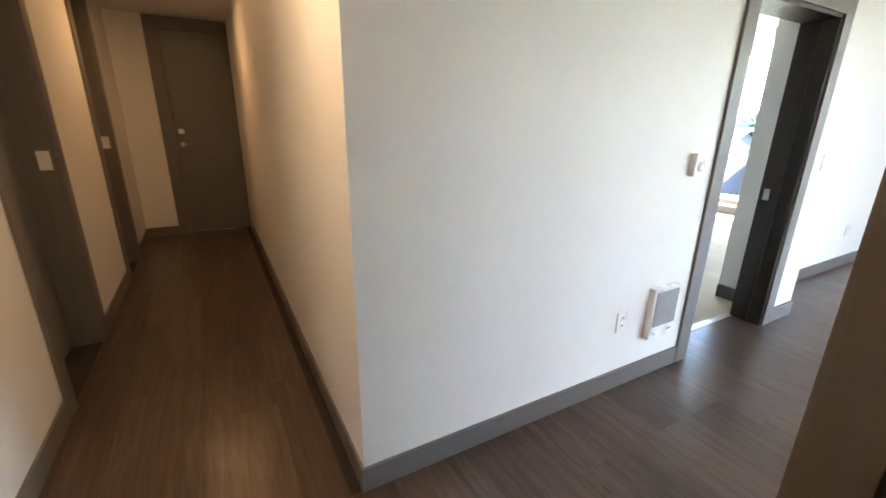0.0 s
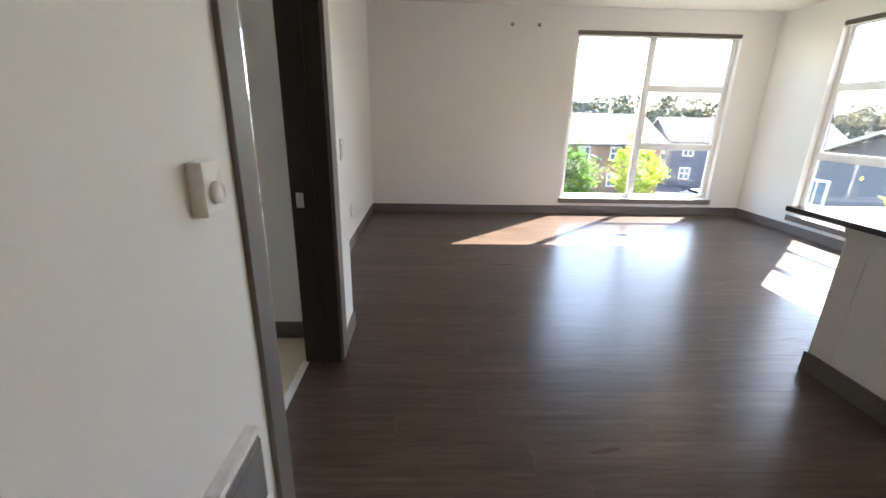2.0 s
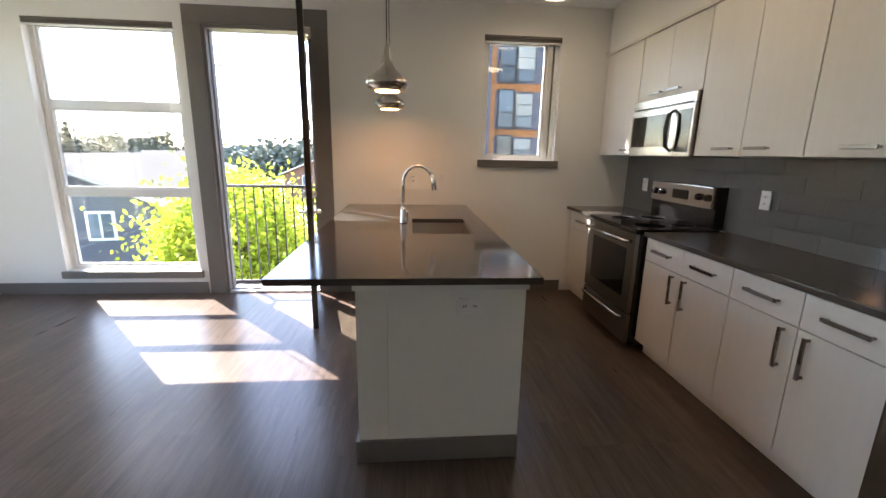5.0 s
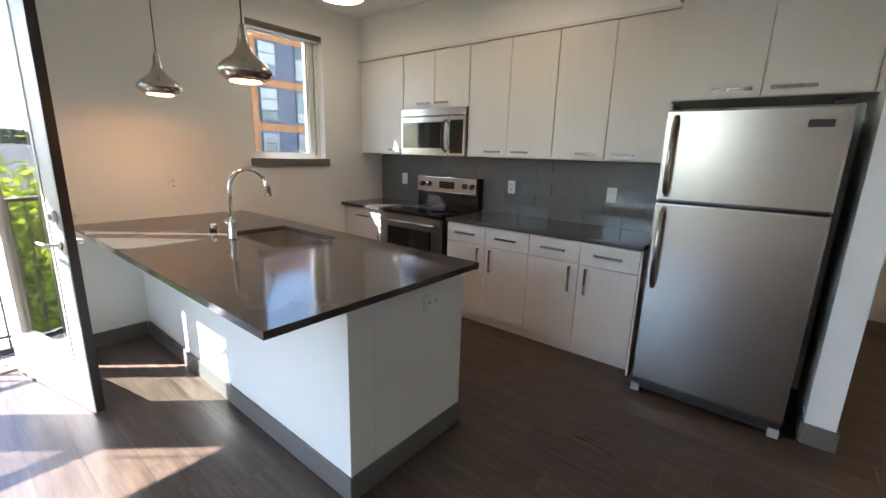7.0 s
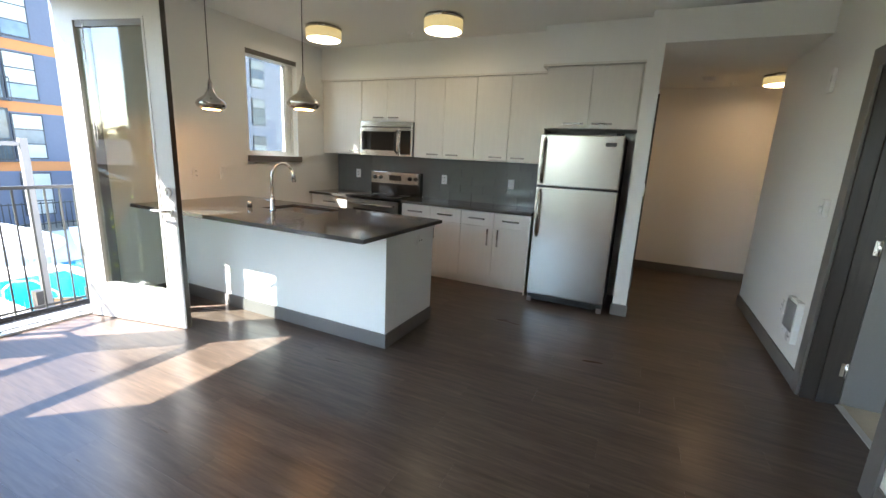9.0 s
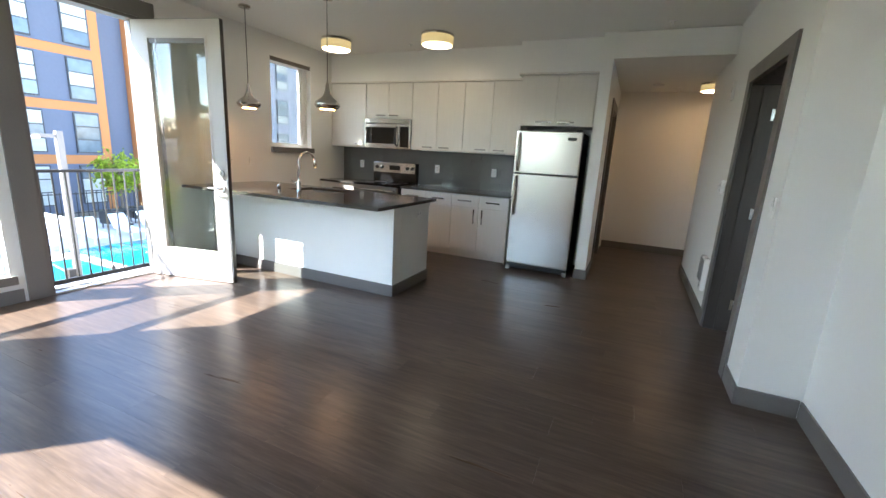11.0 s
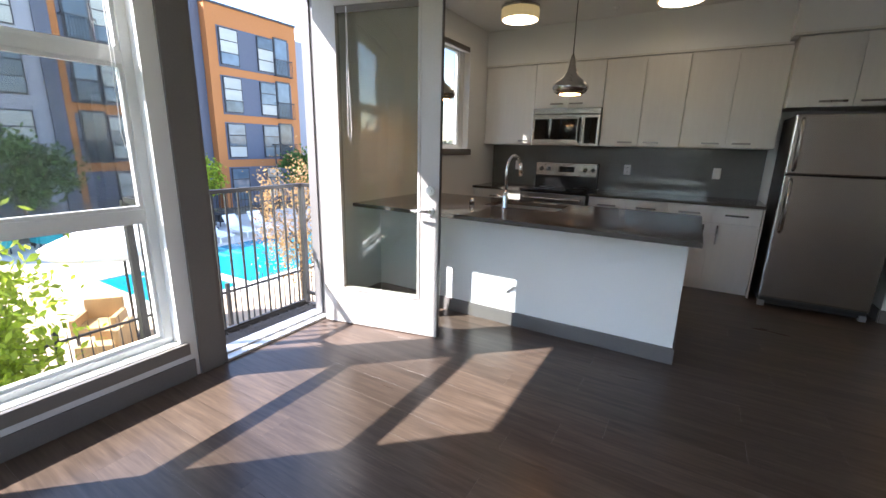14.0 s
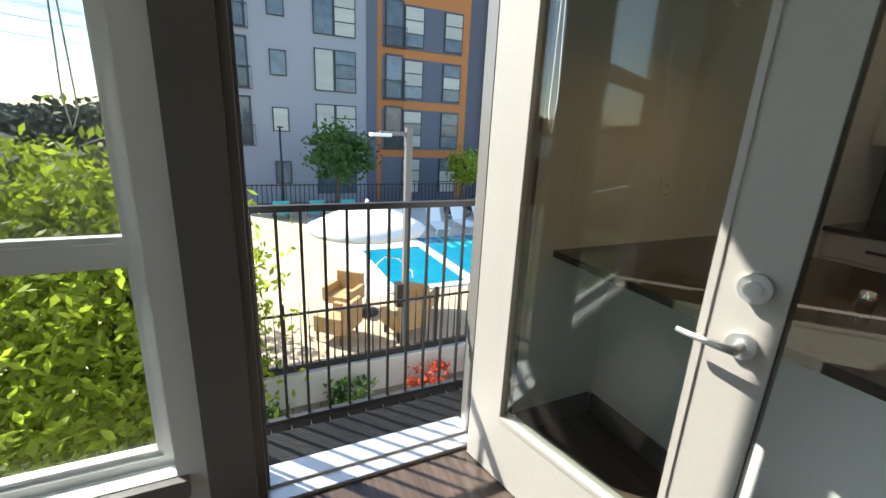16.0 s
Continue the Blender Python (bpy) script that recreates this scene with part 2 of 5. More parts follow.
def thing(name, at, label, category, group="", kind=""):
    """An Empty at a thing's base, to carry its parts."""
    ob = new(name)
    ob.location = at
    ob.empty_display_size = 0.1
    ORIGIN[ob.name] = Vector(at)
    return tagged(ob, label, category, group, kind)


def part(name, bm, material, parent, label=""):
    """One mesh under a thing or a part; its shape is given in the place's own metres."""
    o = ORIGIN[parent.name]
    ob = new(name, mesh_of(name, bm, material, o))
    ob.parent = parent
    ORIGIN[ob.name] = o
    if label:
        tagged(ob, label)
    return ob


def solid(name, bm, material, label="", category="", group="", kind="", at=(0, 0, 0)):
    """A thing, or a piece of the setting, that is one mesh."""
    at = Vector(at)
    ob = new(name, mesh_of(name, bm, material, at))
    ob.location = at
    ORIGIN[ob.name] = at
    return tagged(ob, label, category, group, kind)


def wall_grid(a0, a1, z0, z1, holes):
    """The rectangles (a0, a1, z0, z1) that are left of a wall's face around its openings."""
    cuts = sorted({a0, a1, *[h[0] for h in holes], *[h[1] for h in holes]})
    out = []
    for p, q in zip(cuts, cuts[1:]):
        inside = sorted((h[2], h[3]) for h in holes if h[0] <= p and h[1] >= q)
        z = z0
        for lo, hi in inside:
            if lo > z:
                out.append((p, q, z, lo))
            z = hi
        if z < z1:
            out.append((p, q, z, z1))
    return out


def wall_x(name, x0, x1, y0, y1, z0, z1, holes=(), label="white painted plaster wall", m=None):
    return solid(name, blocks(*[(x0, x1, a, b, c, d) for a, b, c, d in wall_grid(y0, y1, z0, z1, holes)]), m or M_WALL, label, "wall", kind="structure")


def wall_y(name, y0, y1, x0, x1, z0, z1, holes=(), label="white painted plaster wall", m=None):
    return solid(name, blocks(*[(a, b, y0, y1, c, d) for a, b, c, d in wall_grid(x0, x1, z0, z1, holes)]), m or M_WALL, label, "wall", kind="structure")


# ---- the apartment's shell ----
H, HH = 2.78, 2.51
W1 = (-2.75, -0.485, 0.225, 2.505)
W2 = (-2.21, -0.96, 0.225, 2.505)
KW = (-5.745, -4.995, 1.36, 2.515)
DO = (-3.40, -2.45, 0.0, 2.50)
BW = (-8.9, -6.5, 0.225, 2.49)
OUT = 0.15

M_SIDING = mat("outer_cladding", (0.30, 0.31, 0.33), 0.7, vary=0.1)
wall_y("wall_living", 0, OUT, -9.4, OUT, -0.25, H, [(W1[0], W1[1], W1[2], W1[3]), (BW[0], BW[1], BW[2], BW[3])])
wall_x("wall_balcony", 0, OUT, -8.4, 0, -0.25, H, [W2, KW, DO])
wall_y("wall_kitchen", -6.66, -6.54, -4.0, 0, 0, H)
wall_x("wall_post", -4.108, -3.98, -8.23, -5.87, 0, H, [(-7.56, -6.69, 0.0, 2.09)])
wall_x("wall_bedroom", -5.44, -5.24, -7.06, -3.55, 0, H, [(-4.92, -3.97, 0.0, 2.09)])
wall_y("wall_jog", -3.70, -3.55, -5.71, -5.44, 0, H)
wall_x("wall_recess", -5.71, -5.56, -3.55, 0, 0, H)
wall_y("wall_hall_north", -7.06, -6.94, -10.0, -5.44, 0, H)
wall_y("wall_hall_south", -8.35, -8.23, -10.0, 0, 0, H, [(-7.20, -6.43, 0.0, 2.39), (-9.02, -8.46, 0.0, 2.39)])
wall_x("wall_hall_end", -10.12, -10.0, -8.35, -6.94, 0, H, [(-7.78, -6.84, 0.0, 2.39)])
wall_x("wall_bedroom_west", -9.5, -9.4, -6.94, 0, 0, H)
wall_x("wall_bath_east", -1.9, -1.78, -8.23, -6.66, 0, H)
solid("ceiling", blocks((-9.5, OUT, -5.87, OUT, H, H + 0.2), (-9.5, OUT, -8.5, -5.87, H + 0.001, H + 0.2)), M_CEIL, "white painted flat ceiling", "ceiling", kind="structure")
solid("ceiling_hall", blocks((-10.0, -5.24, -8.23, -7.06, HH, H - 0.01), (-5.24, -4.108, -8.23, -5.87, HH, H - 0.01)), M_CEIL, "lowered white ceiling over the hall", "ceiling", kind="structure")
solid("soffit", blocks((-3.02, 0, -6.54, -6.215, 2.385, H), (-3.98, -3.02, -6.54, -6.045, 2.40, H)), M_WALL, "white soffit above the upper cabinets", "soffit", kind="structure")
solid("floor", blocks((-10.0, 0, -8.35, 0, -0.25, -0.006)), M_SUB, "dark brown wood-look plank floor", "floor", kind="structure")
solid("floor_bedroom", blocks((-9.4, -5.44, -6.94, -3.70, -0.005, 0.004), (-9.4, -5.71, -3.70, 0, -0.005, 0.004)), M_CARPET, "beige bedroom carpet", "carpet", kind="structure")

# baseboards
BH, BT = 0.115, 0.014


def base_run(name, x0, y0, x1, y1, nx, ny):
    """A baseboard between two floor points on a wall that faces (nx, ny)."""
    lim = (min(x0, x1) + (0 if nx >= 0 else -BT), max(x0, x1) + (BT if nx > 0 else 0),
           min(y0, y1) + (0 if ny >= 0 else -BT), max(y0, y1) + (BT if ny > 0 else 0), 0.001, BH)
    return solid(name, blocks(lim, bevel=0.003), M_TRIM, "taupe painted flat baseboard", "baseboard", kind="structure")


for q in ((-5.56, 0, 0, 0, 0, -1), (0, -2.275, 0, -BT, -1, 0), (0, -4.04, 0, -3.53, -1, 0), (0, -5.9, 0, -4.86, -1, 0),
          (-5.56, -3.55 + BT, -5.56, -BT, 1, 0), (-5.56 + BT, -3.55, -5.24 + BT, -3.55, 0, 1), (-5.24, -3.855, -5.24, -3.55, 1, 0),
          (-5.24, -7.06, -5.24, -5.035, 1, 0), (-10, -7.06, -5.24 + BT, -7.06, 0, -1), (-4.108 - BT, -5.87, -3.98, -5.87, 0, 1),
          (-4.108, -6.58, -4.108, -5.87, -1, 0), (-6.325, -8.23, -4.13, -8.23, 0, 1), (-8.36, -8.23, -7.305, -8.23, 0, 1),
          (-10, -8.23, -9.125, -8.23, 0, 1), (-10, -8.25, -10, -7.885, 1, 0), (-3.98, -6.05, -3.98, -5.87, 1, 0),
          (-5.71, -3.70, -5.44, -3.70, 0, -1), (-9.4, 0, -5.71, 0, 0, -1)):
    base_run("baseboard", *q)


def casing(name, axis, plane, out, a0, a1, top, w=0.11, m=None, label="taupe painted door casing"):
    """Flat boards round a doorway: two uprights and a head."""
    t = thing(name, (plane, a0, 0) if axis == "x" else (a0, plane, 0), label, "door casing", kind="structure")
    p0, p1 = sorted((plane, plane + out))
    for nm, (u0, u1, z0, z1) in (("upright", (a0 - w, a0, 0.001, top)), ("upright", (a1, a1 + w, 0.001, top)), ("head", (a0 - w, a1 + w, top, top + w))):
        lim = (p0, p1, u0, u1, z0, z1) if axis == "x" else (u0, u1, p0, p1, z0, z1)
        part(nm, blocks(lim, bevel=0.003), m or M_TRIM, t)
    return t


def jambs(name, axis, p0, p1, a0, a1, top, m, th=0.022):
    """The lining of a doorway, with a stop."""
    t = thing(name, (p0, a0, 0) if axis == "x" else (a0, p0, 0), "painted door jamb lining", "door jamb", kind="structure")
    mid = (p0 + p1) / 2
    for nm, (u0, u1, z0, z1) in (("jamb", (a0, a0 + th, 0.001, top)), ("jamb", (a1 - th, a1, 0.001, top)), ("head", (a0 + th, a1 - th, top - th, top)),
                                 ("stop", (a0 + th, a0 + th + 0.012, 0.001, top - th)), ("stop", (a1 - th - 0.012, a1 - th, 0.001, top - th))):
        q0, q1 = (mid - 0.02, mid + 0.02) if nm == "stop" else (p0 - 0.002, p1 + 0.002)
        part(nm, blocks((q0, q1, u0, u1, z0, z1) if axis == "x" else (u0, u1, q0, q1, z0, z1), bevel=0.002), m, t)
    return t


casing("trim_bedroom_door", "x", -5.24, 0.018, -4.92, -3.97, 2.09)
jb = jambs("door_frame_bedroom", "x", -5.44, -5.24, -4.92, -3.97, 2.09, M_ESPRESSO)
part("strike_plate", blocks((-5.415, -5.375, -3.9955, -3.991, 0.93, 1.01), bevel=0.001), M_NICKEL, jb, "small steel strike plate")
casing("trim_bath_door", "x", -4.108, -0.018, -7.56, -6.69, 2.09)
jambs("door_frame_bath", "x", -4.108, -3.98, -7.56, -6.69, 2.09, M_TRIM)
casing("trim_entry_door", "x", -10.0, 0.018, -7.78, -6.84 - 0.11, 2.39)
jambs("door_frame_entry", "x", -10.12, -10.0, -7.78, -6.95, 2.39, M_TRIM)
casing("trim_hall_door", "y", -8.23, 0.018, -9.02, -8.46, 2.39, 0.10)
jambs("door_frame_hall", "y", -8.43, -8.23, -9.02, -8.46, 2.39, M_TRIM)
casing("trim_hall_closet", "y", -8.23, 0.018, -7.20, -6.43, 2.39, 0.10)
jambs("door_frame_closet", "y", -8.43, -8.23, -7.20, -6.43, 2.39, M_TRIM)


def lever(parent, at, out, along, dead=0.0, m=None):
    """A round rose with a bent lever, and a deadbolt above it where there is one. out, along: unit directions."""
    m = m or M_NICKEL
    at, o, a = Vector(at), Vector(out), Vector(along)
    part("lever_handle", join(tube([at, at + o * 0.012], 0.032, 18), tube([at + o * 0.01, at + o * 0.055], 0.011, 10),
                              tube([at + o * 0.05, at + o * 0.055 + a * 0.03, at + o * 0.05 + a * 0.08, at + o * 0.045 + a * 0.125], [0.011, 0.010, 0.008, 0.007], 10)), m, parent, "satin steel lever handle")
    if dead:
        b = at + Vector((0, 0, dead))
        part("deadbolt", join(tube([b, b + o * 0.02], 0.033, 20), tube([b + o * 0.018, b + o * 0.034], 0.018, 16)), m, parent, "round steel deadbolt")


def hinges(parent, x, y, zs, m):
    for z in zs:
        part("hinge", join(tube([(x, y, z - 0.05), (x, y, z + 0.05)], 0.008, 8), blocks((x - 0.002, x + 0.028, y - 0.0025, y + 0.0005, z - 0.045, z + 0.045))), m, parent, "bright steel butt hinge")


# bedroom door, open into the bedroom
d = thing("door_bedroom", (-5.44, -4.895, 0), "taupe painted flush bedroom door standing open", "door", kind="structure")
part("leaf", blocks((-6.35, -5.445, -4.935, -4.895, 0.012, 2.06), bevel=0.002), M_DARKDOOR, d)
hinges(d, -5.432, -4.892, (0.25, 1.05, 1.84), M_CHROME)
lever(d, (-6.28, -4.895, 1.0), (0, 1, 0), (1, 0, 0))
# entry door at the hall's end
d = thing("door_entry", (-10.05, -7.75, 0), "taupe painted flush entry door, closed", "door", kind="structure")
part("leaf", blocks((-10.07, -10.03, -7.752, -6.975, 0.012, 2.365), bevel=0.002), M_DARKDOOR, d)
lever(d, (-10.03, -7.69, 1.105), (1, 0, 0), (0, 1, 0), 0.155)
part("peephole", tube([(-10.03, -7.37, 1.5), (-10.022, -7.37, 1.5)], 0.012, 12), M_NICKEL, d)
# hall doors
for nm, x0, x1 in (("door_hall", -8.996, -8.484), ("door_closet", -7.176, -6.454)):
    d = thing(nm, (x0, -8.41, 0), "dark taupe flush hall door, closed", "door", kind="structure")
    part("leaf", blocks((x0, x1, -8.425, -8.385, 0.012, 2.365), bevel=0.002), M_DARKDOOR, d)
    part("latch_plate", blocks((x0 + 0.0005, x0 + 0.006, -8.305, -8.245, 1.14, 1.25), bevel=0.001), M_PLASTIC, d, "white latch plate")
    solid("threshold_board", blocks((x0 - 0.02, x1 + 0.02, -8.43, -8.23, -0.006, -0.0005)), M_SUB, "dark floor under the hall door", "threshold", kind="structure")

# ---- windows ----


def pane(parent, lim, name="pane", m=None):
    return part(name, blocks(lim), m or M_GLASS, parent)


def window(name, axis, a0, a1, z0, z1, mull, bars, label, screen=None):
    """A vinyl window in an outer wall: frame, mullion, sashes, panes, drywall stool and apron, raised blind.
    axis: the wall's normal; mull: places of uprights; bars: for each bay, heights of cross bars."""
    def L(u0, u1, n0, n1, p, q):
        return (n0, n1, u0, u1, p, q) if axis == "x" else (u0, u1, n0, n1, p, q)
    t = thing(name, (0, a0, z0) if axis == "x" else (a0, 0, z0), label, "window", kind="structure")
    f = 0.045
    n0, n1 = 0.075, 0.146
    fr = part("window_frame", blocks(L(a0, a0 + f, n0, n1, z0, z1), L(a1 - f, a1, n0, n1, z0, z1), L(a0 + f, a1 - f, n0, n1, z1 - f, z1), L(a0 + f, a1 - f, n0, n1, z0, z0 + f)), M_VINYL, t)
    edges = [a0 + f, *[e for mm in mull for e in (mm - 0.03, mm + 0.03)], a1 - f]
    for mm in mull:
        part("mullion", blocks(L(mm - 0.03, mm + 0.03, n0, n1, z0 + f, z1 - f), bevel=0.004), M_VINYL, t)
    for i in range(0, len(edges), 2):
        u0, u1, zz = edges[i], edges[i + 1], z0 + f
        for b in [*bars[i // 2], z1 - f]:
            last = b == z1 - f
            if not last:
                part("cross_bar", blocks(L(u0, u1, n0 + 0.004, n1 - 0.01, b - 0.03, b + 0.03), bevel=0.004), M_VINYL, t)
            top = b if last else b - 0.03
            s = 0.018
            part("sash", blocks(L(u0, u0 + s, n0 + 0.015, n0 + 0.05, zz, top), L(u1 - s, u1, n0 + 0.015, n0 + 0.05, zz, top), L(u0 + s, u1 - s, n0 + 0.015, n0 + 0.05, zz, zz + s), L(u0 + s, u1 - s, n0 + 0.015, n0 + 0.05, top - s, top)), M_VINYL, t)
            pane(t, L(u0 + s - 0.002, u1 - s + 0.002, n0 + 0.03, n0 + 0.036, zz + s - 0.002, top - s + 0.002))
            zz = b + 0.03
    if screen:
        u0, u1, p, q = screen
        part("insect_screen", blocks(L(u0, u1, n1 - 0.014, n1 - 0.012, p, q)), M_SCREEN, t, "fine grey insect screen")
        part("screen_frame", blocks(L(u0, u0 + 0.012, n1 - 0.02, n1 - 0.008, p, q), L(u1 - 0.012, u1, n1 - 0.02, n1 - 0.008, p, q), L(u0 + 0.012, u1 - 0.012, n1 - 0.02, n1 - 0.008, q - 0.014, q)), M_FRAMEDARK, t)
    part("window_sill", blocks(L(a0, a1, 0.0, n0 - 0.001, z0 - 0.001, z0 + 0.012), bevel=0.003), M_VINYL, t, "white inner sill")
    part("apron", blocks(L(a0 - 0.035, a1 + 0.03, -0.032, -0.001, z0 - 0.062, z0 + 0.008), bevel=0.004), M_TRIM, t, "taupe painted sill board")
    return t


window("window_living", "y", *W1, [-1.66], [[], [1.0, 1.8]], "large white vinyl window with three lights beside a tall pane", (-1.628, -0.532, 1.032, 1.768))
window("window_corner", "x", *W2, [], [[1.0, 1.79]], "white vinyl window with two cross bars", (-2.163, -1.007, 1.032, 1.758))
window("window_kitchen", "x", *KW, [-5.655], [[], []], "small white vinyl kitchen window", (-5.623, -5.042, 1.407, 2.468))
window("window_bedroom", "y", *BW, [-7.9], [[], [1.0]], "white vinyl bedroom window")


def blind(axis, a0, a1, z1, cord, label):
    """A raised blind: head rail and a stack of slats, with a loop of cord."""
    def L(u0, u1, n0, n1, p, q):
        return (n0, n1, u0, u1, p, q) if axis == "x" else (u0, u1, n0, n1, p, q)
    t = thing("window_blind", (0.05, a0, z1 - 0.08) if axis == "x" else (a0, 0.05, z1 - 0.08), label, "blind", "raised window blinds")
    part("head_rail", blocks(L(a0 + 0.004, a1 - 0.004, 0.002, 0.046, z1 - 0.026, z1 - 0.001), bevel=0.003), M_BLIND, t)
    for k in range(4):
        z = z1 - 0.029 - 0.006 * k
        part("slat", blocks(L(a0 + 0.006, a1 - 0.006, 0.001, 0.045, z - 0.004, z)), M_BLIND, t)
    part("bottom_rail", blocks(L(a0 + 0.006, a1 - 0.006, 0.003, 0.043, z1 - 0.063, z1 - 0.053), bevel=0.003), M_VINYL, t, "pale bottom rail")
    if cord:
        u, lo = cord
        pts = [((0.025, u + s, z) if axis == "x" else (u + s, 0.025, z)) for s, z in ((0.0, z1 - 0.08), (0.004, lo + 0.3), (0.012, lo + 0.08), (0.002, lo), (-0.016, lo + 0.05), (-0.012, lo + 0.35), (-0.006, z1 - 0.08))]
        part("cord", tube(pts, 0.0022, 6), M_PLASTIC, t, "white pull cord in a loop")
    return t


blind("y", W1[0], -1.66, W1[3], None, "raised bronze window blind stack")
blind("y", -1.655, W1[1], W1[3], None, "raised bronze window blind stack")
blind("x", W2[0], W2[1], W2[3], (-2.10, 1.35), "raised bronze window blind stack with cord loop")
blind("x", KW[0], KW[1], KW[3], None, "raised bronze window blind stack")

# ---- balcony door ----
casing("trim_balcony_door", "x", 0.0, -0.02, -3.40, -2.45, 2.50, 0.15)
jambs("door_frame_balcony", "x", 0.0, OUT, -3.40, -2.45, 2.50, M_TRIM, 0.03)
solid("threshold", blocks((-0.01, OUT + 0.02, -3.37, -2.48, 0.0, 0.018), (0.06, OUT + 0.02, -3.37, -2.48, 0.018, 0.03), bevel=0.003), M_THRESH, "pale metal door threshold", "threshold", kind="structure")
d = thing("door_balcony", (-0.03, -3.35, 0), "greige glazed balcony door standing open into the room", "door", kind="structure")
hx, hy, DW, T = -0.03, -3.35, 0.945, 0.045


def dl(u0, u1, n0, n1, z0, z1):
    return (hx + n0, hx + n1, hy + u0, hy + u1, z0, z1)


part("leaf", blocks(dl(0, 0.165, 0, T, 0.008, 2.45), dl(DW - 0.145, DW, 0, T, 0.008, 2.45), dl(0.165, DW - 0.145, 0, T, 0.008, 0.30), dl(0.165, DW - 0.145, 0, T, 2.30, 2.45)), M_PATIO, d)
part("glazing_bead", blocks(dl(0.16, 0.178, -0.004, T + 0.004, 0.29, 2.31), dl(DW - 0.158, DW - 0.14, -0.004, T + 0.004, 0.29, 2.31), dl(0.178, DW - 0.158, -0.004, T + 0.004, 0.29, 0.308), dl(0.178, DW - 0.158, -0.004, T + 0.004, 2.292, 2.31)), M_PATIO, d)
part("edge_strip", blocks(dl(DW, DW + 0.004, 0.002, T - 0.002, 0.009, 2.449), dl(0.0, DW, 0.002, T - 0.002, 2.45, 2.454)), M_ESPRESSO, d, "dark brown door edge")
pane(d, dl(0.166, DW - 0.146, 0.018, 0.026, 0.301, 2.299), "pane", M_GLASSDOOR)
part("blind_rail", blocks(dl(0.18, DW - 0.16, 0.028, 0.04, 2.25, 2.292)), M_BLIND, d, "bronze blind rail at the glass head")
pts = [(hx + 0.05, hy + 0.27 + s, z) for s, z in ((0, 2.28), (0.004, 1.8), (0.016, 1.5), (0.006, 1.4), (-0.012, 1.46), (-0.01, 1.8), (-0.004, 2.28))]
part("cord", tube(pts, 0.002, 6), M_PLASTIC, d, "white pull cord in a loop")
for sgn, n in ((1, T), (-1, 0.0)):
    lever(d, (hx + n, hy + DW - 0.062, 0.955), (sgn, 0, 0), (0, -1, 0), 0.14, M_SATIN)
part("closer", blocks(dl(0.1, 0.34, -0.05, 0.0, 2.36, 2.42), bevel=0.006), M_NICKEL, d, "steel door closer")
hinges(d, hx - 0.004, hy - 0.002, (0.25, 0.95, 1.65, 2.25), M_IRON)
d.rotation_euler = (0, 0, radians(102.5))

# ---- balcony ----
b = thing("balcony", (0.22, -2.93, -0.2), "shallow black iron balcony with picket railing and grating", "balcony")
part("top_rail", blocks((0.52, 0.56, -3.62, -2.26, 1.02, 1.05), bevel=0.004), M_IRON, b)
part("bottom_rail", blocks((0.525, 0.555, -3.58, -2.30, -0.05, -0.03), bevel=0.003), M_IRON, b)
for y in (-3.62, -2.26):
    part("side_rail", blocks((OUT, 0.52, y - 0.015, y + 0.015, 1.02, 1.05)), M_IRON, b)
    part("side_bottom", blocks((OUT, 0.52, y - 0.012, y + 0.012, 0.02, 0.05)), M_IRON, b)
    part("post", blocks((0.52, 0.56, y - 0.02, y + 0.02, -0.12, 1.03)), M_IRON, b)
    for k in range(2):
        part("picket", blocks((0.30 + 0.1 * k, 0.312 + 0.1 * k, y - 0.006, y + 0.006, 0.05, 1.02)), M_IRON, b)
for k in range(12):
    y = -3.53 + k * 0.104
    part("picket", blocks((0.534, 0.547, y - 0.0065, y + 0.0065, -0.03, 1.02)), M_IRON, b)
part("platform_frame", blocks((OUT, 0.56, -3.62, -3.58, -0.12, -0.05), (OUT, 0.56, -2.30, -2.26, -0.12, -0.05), (0.52, 0.56, -3.58, -2.30, -0.12, -0.05)), M_IRON, b)
gr = bmesh.new()
for k in range(30):
    box(gr, OUT + 0.01 + k * 0.0105, OUT + 0.0145 + k * 0.0105, -3.58, -2.30, -0.09, -0.055)
for k in range(14):
    box(gr, OUT + 0.01, 0.52, -3.55 + k * 0.094, -3.545 + k * 0.094, -0.08, -0.06)
part("grating", gr, M_IRON, b, "dark metal grating")

# ---- kitchen ----


def bar_pull(parent, x, y, z, length, axis, out=1):
    """A flat bar pull on two posts, standing out along y."""
    h = length / 2
    if axis == "x":
        lims = ((x - h, x + h, y + out * 0.022, y + out * 0.032, z - 0.009, z + 0.009), (x - h + 0.004, x - h + 0.016, y, y + out * 0.024, z - 0.005, z + 0.005), (x + h - 0.016, x + h - 0.004, y, y + out * 0.024, z - 0.005, z + 0.005))
    else:
        lims = ((x - 0.008, x + 0.008, y + out * 0.022, y + out * 0.032, z - h, z + h), (x - 0.005, x + 0.005, y, y + out * 0.024, z - h + 0.004, z - h + 0.016), (x - 0.005, x + 0.005, y, y + out * 0.024, z + h - 0.016, z + h - 0.004))
    return part("handle", blocks(*lims, bevel=0.002), M_PULL, parent, "brushed nickel bar pull")


